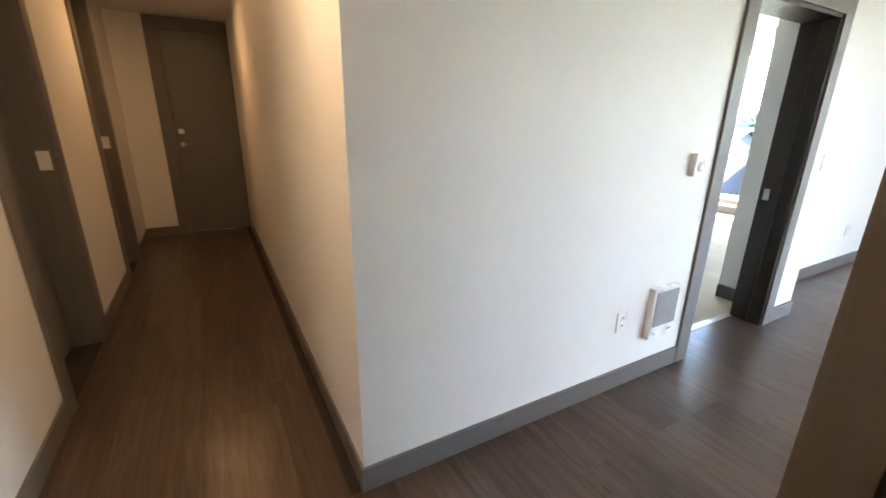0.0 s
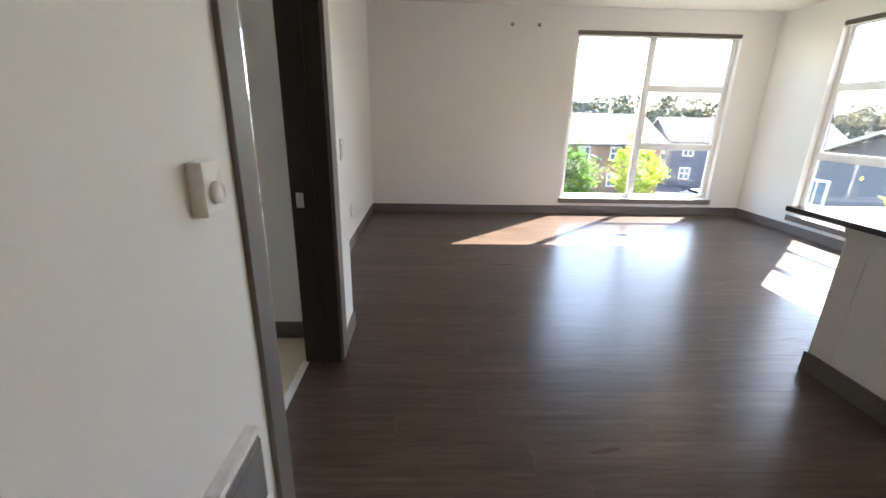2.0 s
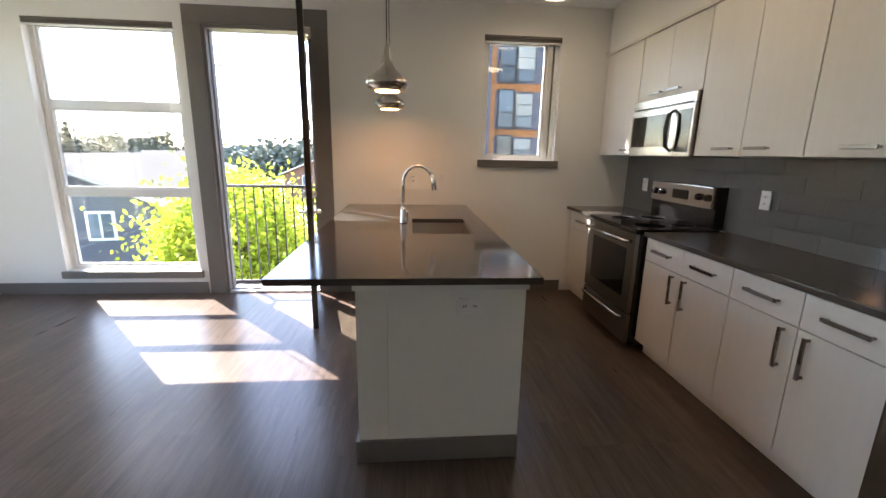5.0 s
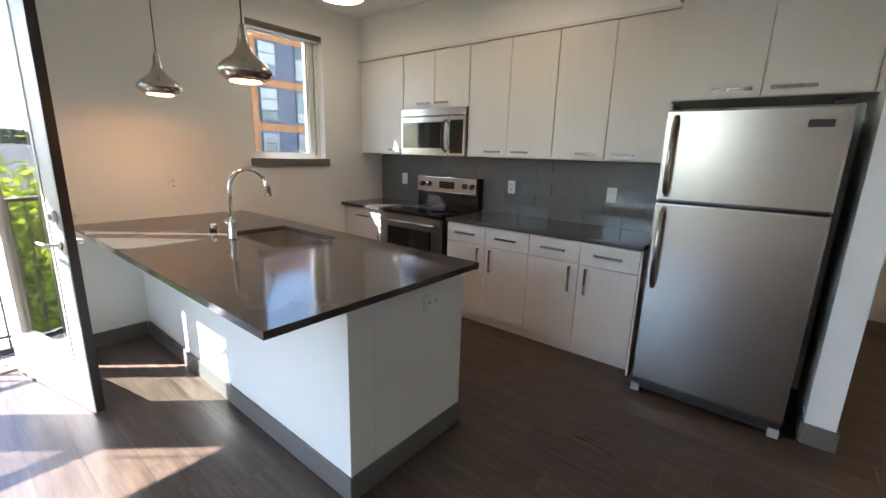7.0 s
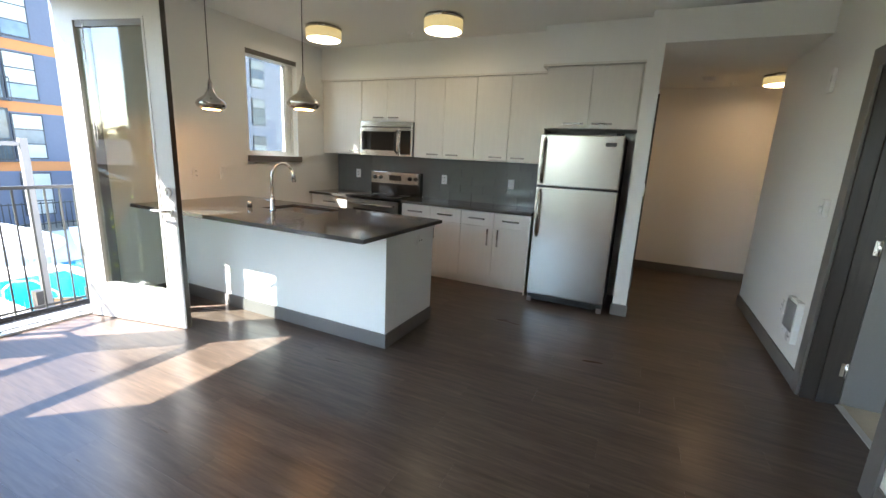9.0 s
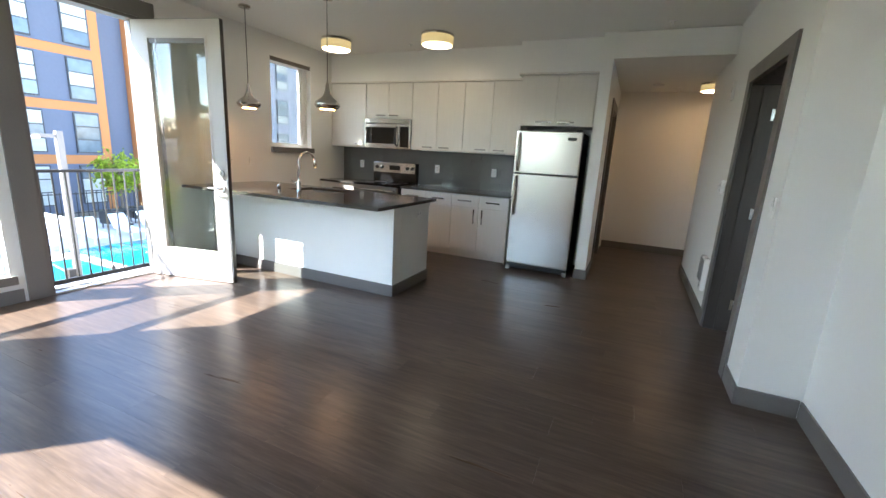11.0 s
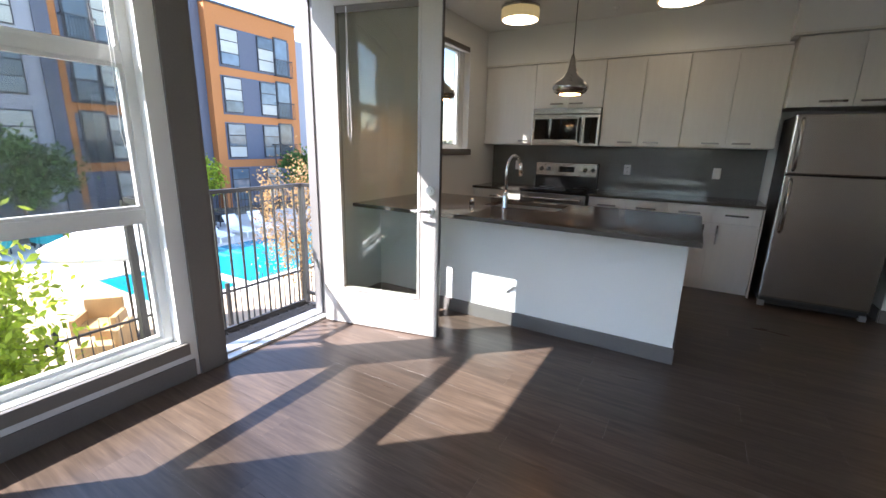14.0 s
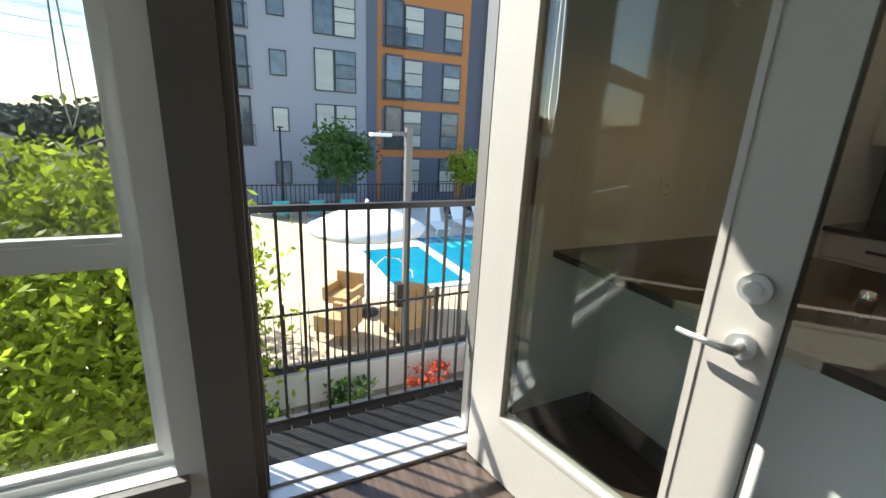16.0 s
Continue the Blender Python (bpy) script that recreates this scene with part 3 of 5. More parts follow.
def cabinet(name, x0, x1, yb, yf, z0, z1, fronts, label, group="", toe=0.0, out=1):
    """A cabinet unit; fronts: (kind, x0, x1, z0, z1, pull) with pull = (axis, x, z, length)."""
    t = thing(name, ((x0 + x1) / 2, yb, z0), label, "cabinet", group)
    g = 0.0025
    part("body", blocks((x0 + 0.001, x1 - 0.001, yb, yf - out * 0.021, z0 + toe, z1)), M_CAB, t)
    if toe:
        part("toe_kick", blocks((x0 + 0.001, x1 - 0.001, yb, yf - out * 0.075, z0 + 0.001, z0 + toe)), M_CAB, t)
    for kind, a, b2, p, q, pull in fronts:
        fr = part(kind, blocks((a + g, b2 - g, yf - out * 0.019, yf, p + g, q - g), bevel=0.0015), M_CAB, t)
        if pull:
            bar_pull(fr, pull[1], yf, pull[2], pull[3], pull[0], out)
    return t


YB, YU, YL = -6.54, -6.20, -5.955
UT, UB = 2.36, 1.435
UG = "row of upper cabinets"
cabinet("upper_cabinet", -0.665, -0.002, YB, YU, UB, UT, [("door", -0.66, -0.03, UB, UT, ("x", -0.55, UB + 0.045, 0.13))], "white laminate upper cabinet with one door", UG)
cabinet("upper_cabinet", -1.455, -0.667, YB, YU, 1.86, UT, [("door", -1.455, -1.06, 1.86, UT, ("x", -1.16, 1.905, 0.15)), ("door", -1.06, -0.667, 1.86, UT, ("x", -0.94, 1.905, 0.15))], "short white laminate cabinet above the microwave", UG)
for x1 in (-1.457, -2.262):
    x0, xm = x1 - 0.803, x1 - 0.4015
    cabinet("upper_cabinet", x0, x1, YB, YU, UB, UT, [("door", x0, xm, UB, UT, ("x", xm - 0.13, UB + 0.045, 0.15)), ("door", xm, x1, UB, UT, ("x", xm + 0.13, UB + 0.045, 0.15))], "white laminate upper cabinet with two doors", UG)
cabinet("fridge_cabinet", -3.96, -3.068, YB, -6.045, 1.80, 2.395, [("door", -3.955, -3.515, 1.80, 2.385, ("x", -3.65, 1.845, 0.19)), ("door", -3.515, -3.073, 1.80, 2.385, ("x", -3.38, 1.845, 0.19))], "white laminate cabinet above the refrigerator")
solid("light_rail", blocks((-3.05, -0.002, -6.225, -6.185, 2.362, 2.384), bevel=0.002), M_CAB, "slim white strip over upper cabinets", "trim", kind="structure")
solid("light_rail", blocks((-3.978, -3.03, -6.07, -6.025, 2.397, 2.418), bevel=0.002), M_CAB, "slim white strip over the fridge cabinet", "trim", kind="structure")
BG = "row of base cabinets"
DZ = 0.715
cabinet("base_cabinet", -0.655, -0.002, YB, YL, 0, 0.882, [("drawer", -0.65, -0.04, DZ, 0.875, ("x", -0.34, 0.80, 0.19)), ("door", -0.65, -0.04, 0.105, DZ, ("z", -0.58, 0.62, 0.19))], "white laminate base cabinet with drawer and door", BG, 0.10)
for x1 in (-1.457, -2.255):
    x0, xm = x1 - 0.797, x1 - 0.3985
    cabinet("base_cabinet", x0, x1, YB, YL, 0, 0.882, [("drawer", x0, xm, DZ, 0.875, ("x", (x0 + xm) / 2, 0.80, 0.19)), ("drawer", xm, x1, DZ, 0.875, ("x", (x1 + xm) / 2, 0.80, 0.19)),
            ("door", x0, xm, 0.105, DZ, ("z", xm - 0.06, 0.60, 0.19)), ("door", xm, x1, 0.105, DZ, ("z", xm + 0.06, 0.60, 0.19))], "white laminate base cabinet with two drawers and doors", BG, 0.10)
solid("worktop", blocks((-0.655, -0.002, YB, YL + 0.03, 0.884, 0.914), bevel=0.003), M_COUNTER, "short polished dark quartz worktop beside the stove", "worktop", at=(-0.33, -6.2, 0.884))
solid("worktop", blocks((-3.07, -1.457, YB, YL + 0.03, 0.884, 0.914), bevel=0.003), M_COUNTER, "long polished dark quartz worktop", "worktop", at=(-2.2, -6.2, 0.884))
solid("filler_panel", blocks((-3.98, -3.961, YB, -6.047, 1.80, 2.396)), M_CAB, "white filler strip beside the fridge cabinet", "panel", kind="structure")
solid("end_panel", blocks((-3.068, -3.055, YB, -5.95, 0.001, 0.883)), M_CAB, "white cabinet end panel", "panel", kind="structure")

# stove
s = thing("stove", (-1.06, -6.2, 0), "stainless steel and black electric stove with glass top", "stove")
sx0, sx1, sy = -1.435, -0.662, -5.885
part("body", blocks((sx0, sx1, -6.5, sy - 0.03, 0.05, 0.90)), M_BLACK, s)
part("cooktop", blocks((sx0 - 0.004, sx1 + 0.004, -6.5, sy + 0.01, 0.90, 0.925), bevel=0.004), M_BLACKGLASS, s, "black ceramic glass top")
for cx, cy, cr in ((-1.26, -6.08, 0.11), (-0.86, -6.08, 0.09), (-1.26, -6.34, 0.08), (-0.86, -6.34, 0.10)):
    part("burner_ring", lathe([(cr, 0), (cr, 0.0012), (cr - 0.004, 0.0014), (cr - 0.004, 0.0)], (cx, cy, 0.9251), 32), M_GREYSIDE, s)
part("oven_door", blocks((sx0 + 0.004, sx1 - 0.004, sy - 0.03, sy, 0.30, 0.885), bevel=0.005), M_STEELDARK, s, "stainless oven door")
part("oven_window", blocks((sx0 + 0.11, sx1 - 0.11, sy, sy + 0.003, 0.40, 0.765), bevel=0.001), M_BLACKGLASS, s, "black oven window")
part("oven_handle", tube([(sx0 + 0.05, sy, 0.83), (sx0 + 0.06, sy + 0.045, 0.83), (-1.06, sy + 0.055, 0.83), (sx1 - 0.06, sy + 0.045, 0.83), (sx1 - 0.05, sy, 0.83)], 0.013, 10), M_STEEL, s)
part("drawer", blocks((sx0 + 0.004, sx1 - 0.004, sy - 0.03, sy, 0.06, 0.285), bevel=0.005), M_STEELDARK, s, "stainless storage drawer")
part("drawer_handle", tube([(sx0 + 0.05, sy, 0.255), (sx0 + 0.07, sy + 0.035, 0.25), (sx1 - 0.07, sy + 0.035, 0.25), (sx1 - 0.05, sy, 0.255)], 0.012, 10), M_STEEL, s)
bg = blocks((sx0, sx1, -6.52, -6.44, 0.925, 1.225))
part("back_guard", bg, M_BLACK, s)
pan = blocks((sx0 + 0.012, sx1 - 0.012, -6.44, -6.415, 1.065, 1.222), bevel=0.006)
part("control_panel", pan, M_STEEL, s, "brushed steel control panel")
part("display", blocks((-1.16, -0.97, -6.415, -6.411, 1.11, 1.18), bevel=0.001), M_BLACKGLASS, s)
for kx in (-1.38, -1.29, -0.83, -0.74):
    part("knob", lathe([(0.026, 0), (0.026, 0.012), (0.02, 0.028), (0.012, 0.03)], (kx, -6.415, 1.145), 18, "Y"), M_BLACK, s)

# microwave
mw = thing("microwave", (-1.06, -6.3, 1.43), "stainless over-the-range microwave hung under a cabinet", "microwave")
mx0, mx1, my = -1.448, -0.662, -6.17
part("body", blocks((mx0, mx1, YB, my - 0.03, 1.43, 1.857)), M_GREYSIDE, mw)
part("vent_grille", blocks((mx0, mx1, my - 0.03, my - 0.005, 1.785, 1.857), bevel=0.004), M_STEEL, mw)
part("grille_slot", blocks((mx0 + 0.03, mx1 - 0.03, my - 0.006, my - 0.003, 1.79, 1.796)), M_HOLE, mw)
dr = part("door", blocks((mx0 + 0.19, mx1, my - 0.03, my, 1.432, 1.782), bevel=0.005), M_STEEL, mw)
part("window", blocks((mx0 + 0.25, mx1 - 0.03, my, my + 0.003, 1.50, 1.735), bevel=0.001), M_BLACKGLASS, dr, "black door window")
part("door_handle", tube([(mx0 + 0.215, my, 1.47), (mx0 + 0.215, my + 0.04, 1.50), (mx0 + 0.215, my + 0.052, 1.61), (mx0 + 0.215, my + 0.04, 1.72), (mx0 + 0.215, my, 1.75)], [0.011, 0.014, 0.015, 0.014, 0.011], 12), M_GREYSIDE, dr, "dark curved handle")
part("keypad", blocks((mx0, mx0 + 0.188, my - 0.03, my - 0.001, 1.432, 1.782), bevel=0.004), M_STEEL, mw)
part("keypad_glass", blocks((mx0 + 0.025, mx0 + 0.165, my - 0.001, my + 0.002, 1.46, 1.75)), M_BLACKGLASS, mw)

# refrigerator
fr = thing("refrigerator", (-3.51, -6.15, 0), "stainless top-freezer refrigerator with dark sides", "refrigerator")
fx0, fx1, fy = -3.895, -3.125, -5.795
part("body", blocks((fx0 + 0.005, fx1 - 0.005, -6.5, fy - 0.07, 0.03, 1.72), bevel=0.006), M_GREYSIDE, fr)
part("freezer_door", blocks((fx0, fx1, fy - 0.062, fy, 1.225, 1.725), bevel=0.012), M_STEEL, fr)
part("fridge_door", blocks((fx0, fx1, fy - 0.062, fy, 0.09, 1.213), bevel=0.012), M_STEEL, fr)
part("grille", blocks((fx0 + 0.01, fx1 - 0.01, fy - 0.06, fy - 0.02, 0.025, 0.085), bevel=0.004), M_GREYSIDE, fr)
for k in range(3):
    part("vent_slot", blocks((fx0 + 0.06 + k * 0.22, fx0 + 0.26 + k * 0.22, fy - 0.02, fy - 0.017, 0.04, 0.07)), M_HOLE, fr)
for fx in (fx0 + 0.03, fx1 - 0.03):
    part("foot", blocks((fx - 0.025, fx + 0.025, fy - 0.05, fy - 0.005, 0.0, 0.05), bevel=0.006), M_GREYPLASTIC, fr)
part("freezer_handle", tube([(fx1 - 0.05, fy, 1.26), (fx1 - 0.05, fy + 0.045, 1.28), (fx1 - 0.05, fy + 0.055, 1.45), (fx1 - 0.05, fy + 0.045, 1.66), (fx1 - 0.05, fy, 1.69)], 0.014, 10), M_STEEL, fr)
part("fridge_handle", tube([(fx1 - 0.05, fy, 1.18), (fx1 - 0.05, fy + 0.045, 1.16), (fx1 - 0.05, fy + 0.055, 0.95), (fx1 - 0.05, fy + 0.045, 0.74), (fx1 - 0.05, fy, 0.71)], 0.014, 10), M_STEEL, fr)
part("badge", blocks((fx0 + 0.065, fx0 + 0.16, fy, fy + 0.003, 1.625, 1.66), bevel=0.001), M_GREYSIDE, fr, "small plain maker's badge")
part("hinge_cap", blocks((fx0 + 0.01, fx0 + 0.08, fy - 0.09, fy - 0.01, 1.726, 1.745), bevel=0.004), M_GREYSIDE, fr)

# island
isl = thing("kitchen_island", (-1.25, -4.4, 0), "white kitchen island with a breakfast bar overhang", "island")
ix, iy0, iy1 = -2.482, -4.80, -4.055
part("bar_wall", blocks((ix, -0.001, -4.19, iy1, 0.001, 0.882)), M_WALL, isl, "white painted bar wall")
part("end_wall", blocks((ix, -2.38, iy0, -4.192, 0.001, 0.882)), M_WALL, isl)
part("baseboard", blocks((ix - 0.014, -0.015, iy1, iy1 + 0.014, 0.001, BH), bevel=0.003), M_TRIM, isl, "taupe baseboard")
part("baseboard", blocks((ix - 0.014, ix, iy0, iy1, 0.001, BH), bevel=0.003), M_TRIM, isl, "taupe baseboard")
part("top_moulding", blocks((ix - 0.012, ix, iy0 - 0.012, iy1 + 0.012, 0.845, 0.882), (ix, -0.01, iy1, iy1 + 0.012, 0.845, 0.882), bevel=0.004), M_WALL, isl)
part("cabinet_body", blocks((-2.378, -1.58, -4.79, -4.194, 0.10, 0.882), (-0.90, -0.002, -4.79, -4.194, 0.10, 0.882), (-1.58, -0.90, -4.79, -4.194, 0.10, 0.68), (-1.58, -0.90, -4.79, -4.75, 0.68, 0.882)), M_CAB, isl)
part("toe_kick", blocks((-2.378, -0.002, -4.73, -4.194, 0.001, 0.10)), M_CAB, isl)
yf = -4.812
for z0, z1 in ((0.725, 0.875), (0.52, 0.72), (0.315, 0.515), (0.105, 0.31)):
    q = part("drawer", blocks((-2.376, -1.93, yf, -4.792, z0, z1), bevel=0.0015), M_CAB, isl)
    bar_pull(q, -2.15, yf, (z0 + z1) / 2 + 0.02, 0.16, "x", -1)
for x0, x1, hx2 in ((-1.925, -1.46, -1.52), (-1.455, -0.99, -1.395)):
    q = part("door", blocks((x0, x1, yf, -4.792, 0.105, 0.875), bevel=0.0015), M_CAB, isl)
    bar_pull(q, hx2, yf, 0.74, 0.16, "z", -1)
dw = part("dishwasher", blocks((-0.985, -0.385, -4.82, -4.792, 0.11, 0.875), bevel=0.004), M_BLACK, isl, "black dishwasher front")
part("dishwasher_handle", tube([(-0.93, -4.82, 0.80), (-0.92, -4.86, 0.80), (-0.45, -4.86, 0.80), (-0.44, -4.82, 0.80)], 0.011, 8), M_STEEL, dw)
SX0, SX1, SY0, SY1 = -1.55, -0.93, -4.71, -4.31


def ring_slab(x0, x1, y0, y1, a0, a1, b0, b1, z0, z1):
    """A slab with a rectangular hole, as one closed mesh."""
    bm = bmesh.new()
    lay = [[[bm.verts.new((x, y, z)) for x, y in ((p, r), (q, r), (q, t), (p, t))] for p, q, r, t in ((x0, x1, y0, y1), (a0, a1, b0, b1))] for z in (z0, z1)]
    for k in range(4):
        j = (k + 1) % 4
        (lo, li), (uo, ui) = lay
        bm.faces.new((uo[k], uo[j], ui[j], ui[k])), bm.faces.new((lo[j], lo[k], li[k], li[j]))
        bm.faces.new((lo[k], lo[j], uo[j], uo[k])), bm.faces.new((li[j], li[k], ui[k], ui[j]))
    rim = [e for e in bm.edges if len({v.co.z for v in e.verts}) == 1 and e.verts[0].co.z == z1 and abs(e.calc_face_angle(0)) > 1]
    bmesh.ops.bevel(bm, geom=rim, offset=0.003, segments=2, affect="EDGES")
    return bm


solid("island_worktop", ring_slab(-2.54, -0.001, -4.855, -3.695, SX0, SX1, SY0, SY1, 0.884, 0.914), M_COUNTER, "polished dark quartz island worktop with sink cut-out", "worktop", at=(-1.25, -4.3, 0.884))
sk = thing("sink", (-1.24, -4.51, 0.70), "undermount stainless steel kitchen sink", "sink")
part("basin", blocks((SX0 - 0.012, SX0, SY0, SY1, 0.70, 0.883), (SX1, SX1 + 0.012, SY0, SY1, 0.70, 0.883), (SX0 - 0.012, SX1 + 0.012, SY0 - 0.012, SY0, 0.70, 0.883), (SX0 - 0.012, SX1 + 0.012, SY1, SY1 + 0.012, 0.70, 0.883), (SX0 - 0.012, SX1 + 0.012, SY0 - 0.012, SY1 + 0.012, 0.69, 0.70)), M_SINK, sk)
part("drain", lathe([(0.05, 0), (0.05, 0.003), (0.04, 0.004), (0.03, 0.002)], (-1.24, -4.51, 0.70), 24), M_CHROME, sk)
FX, FY = -1.15, -4.245
fc = thing("faucet", (FX, FY, 0.914), "tall chrome gooseneck kitchen faucet", "faucet")
part("base", lathe([(0.028, 0), (0.028, 0.008), (0.022, 0.02), (0.022, 0.10), (0.016, 0.12)], (FX, FY, 0.914), 24), M_CHROME, fc)
arc = [(FX, FY, 1.03), (FX, FY, 1.21)] + [(FX - 0.018 * (1 - math.cos(a)), FY - 0.108 * (1 - math.cos(a)), 1.21 + 0.122 * math.sin(a)) for a in [k * math.pi / 14 for k in range(1, 13)]]
part("spout", tube(arc, 0.0125, 12), M_CHROME, fc)
ex, ey, ez = arc[-1]
part("spray_head", tube([(ex, ey + 0.003, ez + 0.012), (ex - 0.002, ey - 0.012, ez - 0.045), (ex - 0.003, ey - 0.018, ez - 0.10)], [0.014, 0.018, 0.019], 14), M_CHROME, fc)
part("lever", tube([(FX, FY, 1.0), (FX + 0.045, FY + 0.01, 1.005), (FX + 0.085, FY + 0.02, 1.02)], [0.011, 0.008, 0.006], 8), M_CHROME, fc)
sd = thing("sink_air_gap", (-0.84, -4.26, 0.914), "short chrome air gap cap beside the sink", "air gap")
part("cap", lathe([(0.022, 0), (0.022, 0.045), (0.018, 0.055), (0.006, 0.057)], (-0.84, -4.26, 0.914), 20), M_CHROME, sd)

# ---- lamps ----


def pendant(x, y):
    p = thing("pendant_lamp", (x, y, 1.77), "brushed nickel teardrop pendant lamp, lit", "pendant lamp", "pendants over the island")
    prof = [(0.075, 0.0), (0.105, 0.012), (0.122, 0.035), (0.122, 0.05), (0.105, 0.075), (0.075, 0.098), (0.05, 0.118), (0.034, 0.145), (0.024, 0.18), (0.018, 0.22), (0.013, 0.245), (0.006, 0.255)]
    part("shade", lathe([(0.070, 0.008), *prof], (x, y, 1.765), 36), M_NICKEL, p)
    part("bulb_disc", lathe([(0.069, 0.0), (0.069, 0.007), (0.03, 0.012)], (x, y, 1.7632), 28), M_BULB, p, "glowing frosted lens")
    part("cord", tube([(x, y, 2.015), (x, y, H - 0.02)], 0.0035, 6), M_CORD, p)
    part("canopy", lathe([(0.06, 0), (0.062, 0.01), (0.055, 0.022)], (x, y, H - 0.023), 24), M_NICKEL, p)


pendant(-1.62, -4.16)
pendant(-0.58, -4.13)


def glow(name, strength, color):
    return mat(name, (0.85, 0.75, 0.6), 0.6, vary=0.03, bump=0.0, emit=(color, strength))


M_DIFF = glow("lamp_diffuser", 1.4, (1.0, 0.80, 0.52))
M_DIFFHALL = glow("hall_lamp_diffuser", 3.0, (1.0, 0.62, 0.30))


def drum(x, y, z, r, h, label, m=None):
    p = thing("ceiling_lamp", (x, y, z - h), label, "ceiling lamp", "drum ceiling lamps")
    part("shade", lathe([(r * 0.96, 0), (r, 0.004), (r, h - 0.035)], (x, y, z - h), 48), M_SHADE, p, "pleated cream fabric shade")
    part("top_band", lathe([(r + 0.003, h - 0.034), (r + 0.003, h - 0.012), (r * 0.7, h)], (x, y, z - h), 48), M_NICKEL, p, "brushed metal band")
    part("diffuser", lathe([(r * 0.93, -0.004), (r * 0.93, -0.001), (r * 0.5, 0.0)], (x, y, z - h), 40), m or M_DIFF, p, "glowing flat diffuser")


DL = "lit cream drum ceiling lamp with metal band"
drum(-0.71, -5.44, H, 0.19, 0.13, DL)
drum(-2.14, -5.51, H, 0.19, 0.13, DL)
drum(-1.29, -1.33, H, 0.19, 0.13, DL)
drum(-5.28, -7.46, HH, 0.15, 0.11, DL, M_DIFFHALL)
drum(-8.3, -7.62, HH, 0.15, 0.11, DL, glow("entry_lamp_diffuser", 1.4, (1.0, 0.52, 0.20)))

# ---- small fixtures on the walls ----


def plate(at, normal, w, h, kind, label, m=None):
    """A cover plate on a wall. kind: outlet, switch or blank."""
    at, nv = Vector(at), Vector(normal)
    side = Vector((0, 0, 1)).cross(nv)

    def L(u0, u1, n0, n1, z0, z1):
        a, b2 = at + side * u0 + nv * n0, at + side * u1 + nv * n1
        return (a.x, b2.x, a.y, b2.y, at.z + z0, at.z + z1)
    t = thing("wall_" + kind, at, label, "outlet" if kind == "outlet" else "switch")
    part("cover_plate", blocks(L(-w / 2, w / 2, 0.0, 0.009, -h / 2, h / 2), bevel=0.003), m or M_PLASTIC, t)
    if kind == "outlet":
        horiz = w > h
        for s2 in (-1, 1):
            cu, cz = (s2 * 0.022, 0) if horiz else (0, s2 * 0.022)
            r = part("receptacle", blocks(L(cu - 0.014, cu + 0.014, 0.006, 0.0115, cz - 0.015, cz + 0.015), bevel=0.0015), m or M_PLASTIC, t)
            for du in (-0.005, 0.005):
                part("slot", blocks(L(cu + du - 0.0018, cu + du + 0.0018, 0.0115, 0.012, cz - 0.005, cz + 0.007)), M_HOLE, r)
    else:
        part("rocker", blocks(L(-0.016, 0.016, 0.006, 0.014, -0.033, 0.033), bevel=0.002), m or M_PLASTIC, t)
    return t


WO = "white wall outlet plate"
plate((-4.30, 0, 0.40), (0, -1, 0), 0.115, 0.072, "outlet", "white horizontal outlet plate low on the wall")
plate((0, -4.33, 1.17), (-1, 0, 0), 0.075, 0.118, "outlet", WO)
plate((0, -4.64, 1.17), (-1, 0, 0), 0.075, 0.118, "switch", "white switch plate above the island")
plate((-4.108, -6.16, 1.235), (-1, 0, 0), 0.118, 0.118, "switch", "white double switch plate on the hall wall end")
for x, k in ((-0.38, "outlet"), (-1.75, "outlet"), (-2.65, "switch")):
    plate((x, -6.524, 1.17), (0, 1, 0), 0.075, 0.118, k, "white cover plate on the grey backsplash")
plate((-2.482, -4.55, 0.77), (-1, 0, 0), 0.118, 0.075, "outlet", "white horizontal outlet on the island end")
plate((-5.24, -5.60, 0.42), (1, 0, 0), 0.075, 0.118, "outlet", "white outlet plate beside the wall heater")
plate((-5.24, -3.66, 1.20), (1, 0, 0), 0.075, 0.118, "switch", "white light switch on the short wall")
plate((-5.56, -1.75, 0.40), (1, 0, 0), 0.075, 0.118, "outlet", WO)
plate((-10, -7.93, 1.23), (1, 0, 0), 0.05, 0.09, "switch", "small white switch plate beside the entry door")
t = thing("wall_hook", (-5.56, -2.75, 1.11), "small white hook on the wall", "hook")
part("hook", tube([(-5.56, -2.75, 1.12), (-5.53, -2.75, 1.115), (-5.51, -2.75, 1.12), (-5.505, -2.75, 1.135)], 0.005, 8), M_PLASTIC, t)

t = thing("wall_heater", (-5.24, -5.28, 0.27), "white fan wall heater with grey grille", "heater")
part("housing", blocks((-5.24, -5.20, -5.395, -5.165, 0.265, 0.575), bevel=0.008), M_PLASTIC, t)
part("grille", blocks((-5.20, -5.196, -5.375, -5.185, 0.345, 0.555)), M_GREYPLASTIC, t, "grey louvred grille")
for k in range(15):
    z = 0.352 + k * 0.0138
    part("louvre", blocks((-5.1962, -5.190, -5.37, -5.19, z, z + 0.005)), M_GREYPLASTIC, t)
part("label_bar", blocks((-5.20, -5.199, -5.24, -5.20, 0.30, 0.312)), M_GREYPLASTIC, t)
part("dial", lathe([(0.012, 0), (0.011, 0.01), (0.006, 0.011)], (-5.20, -5.35, 0.305), 16, "X"), M_PLASTIC, t)

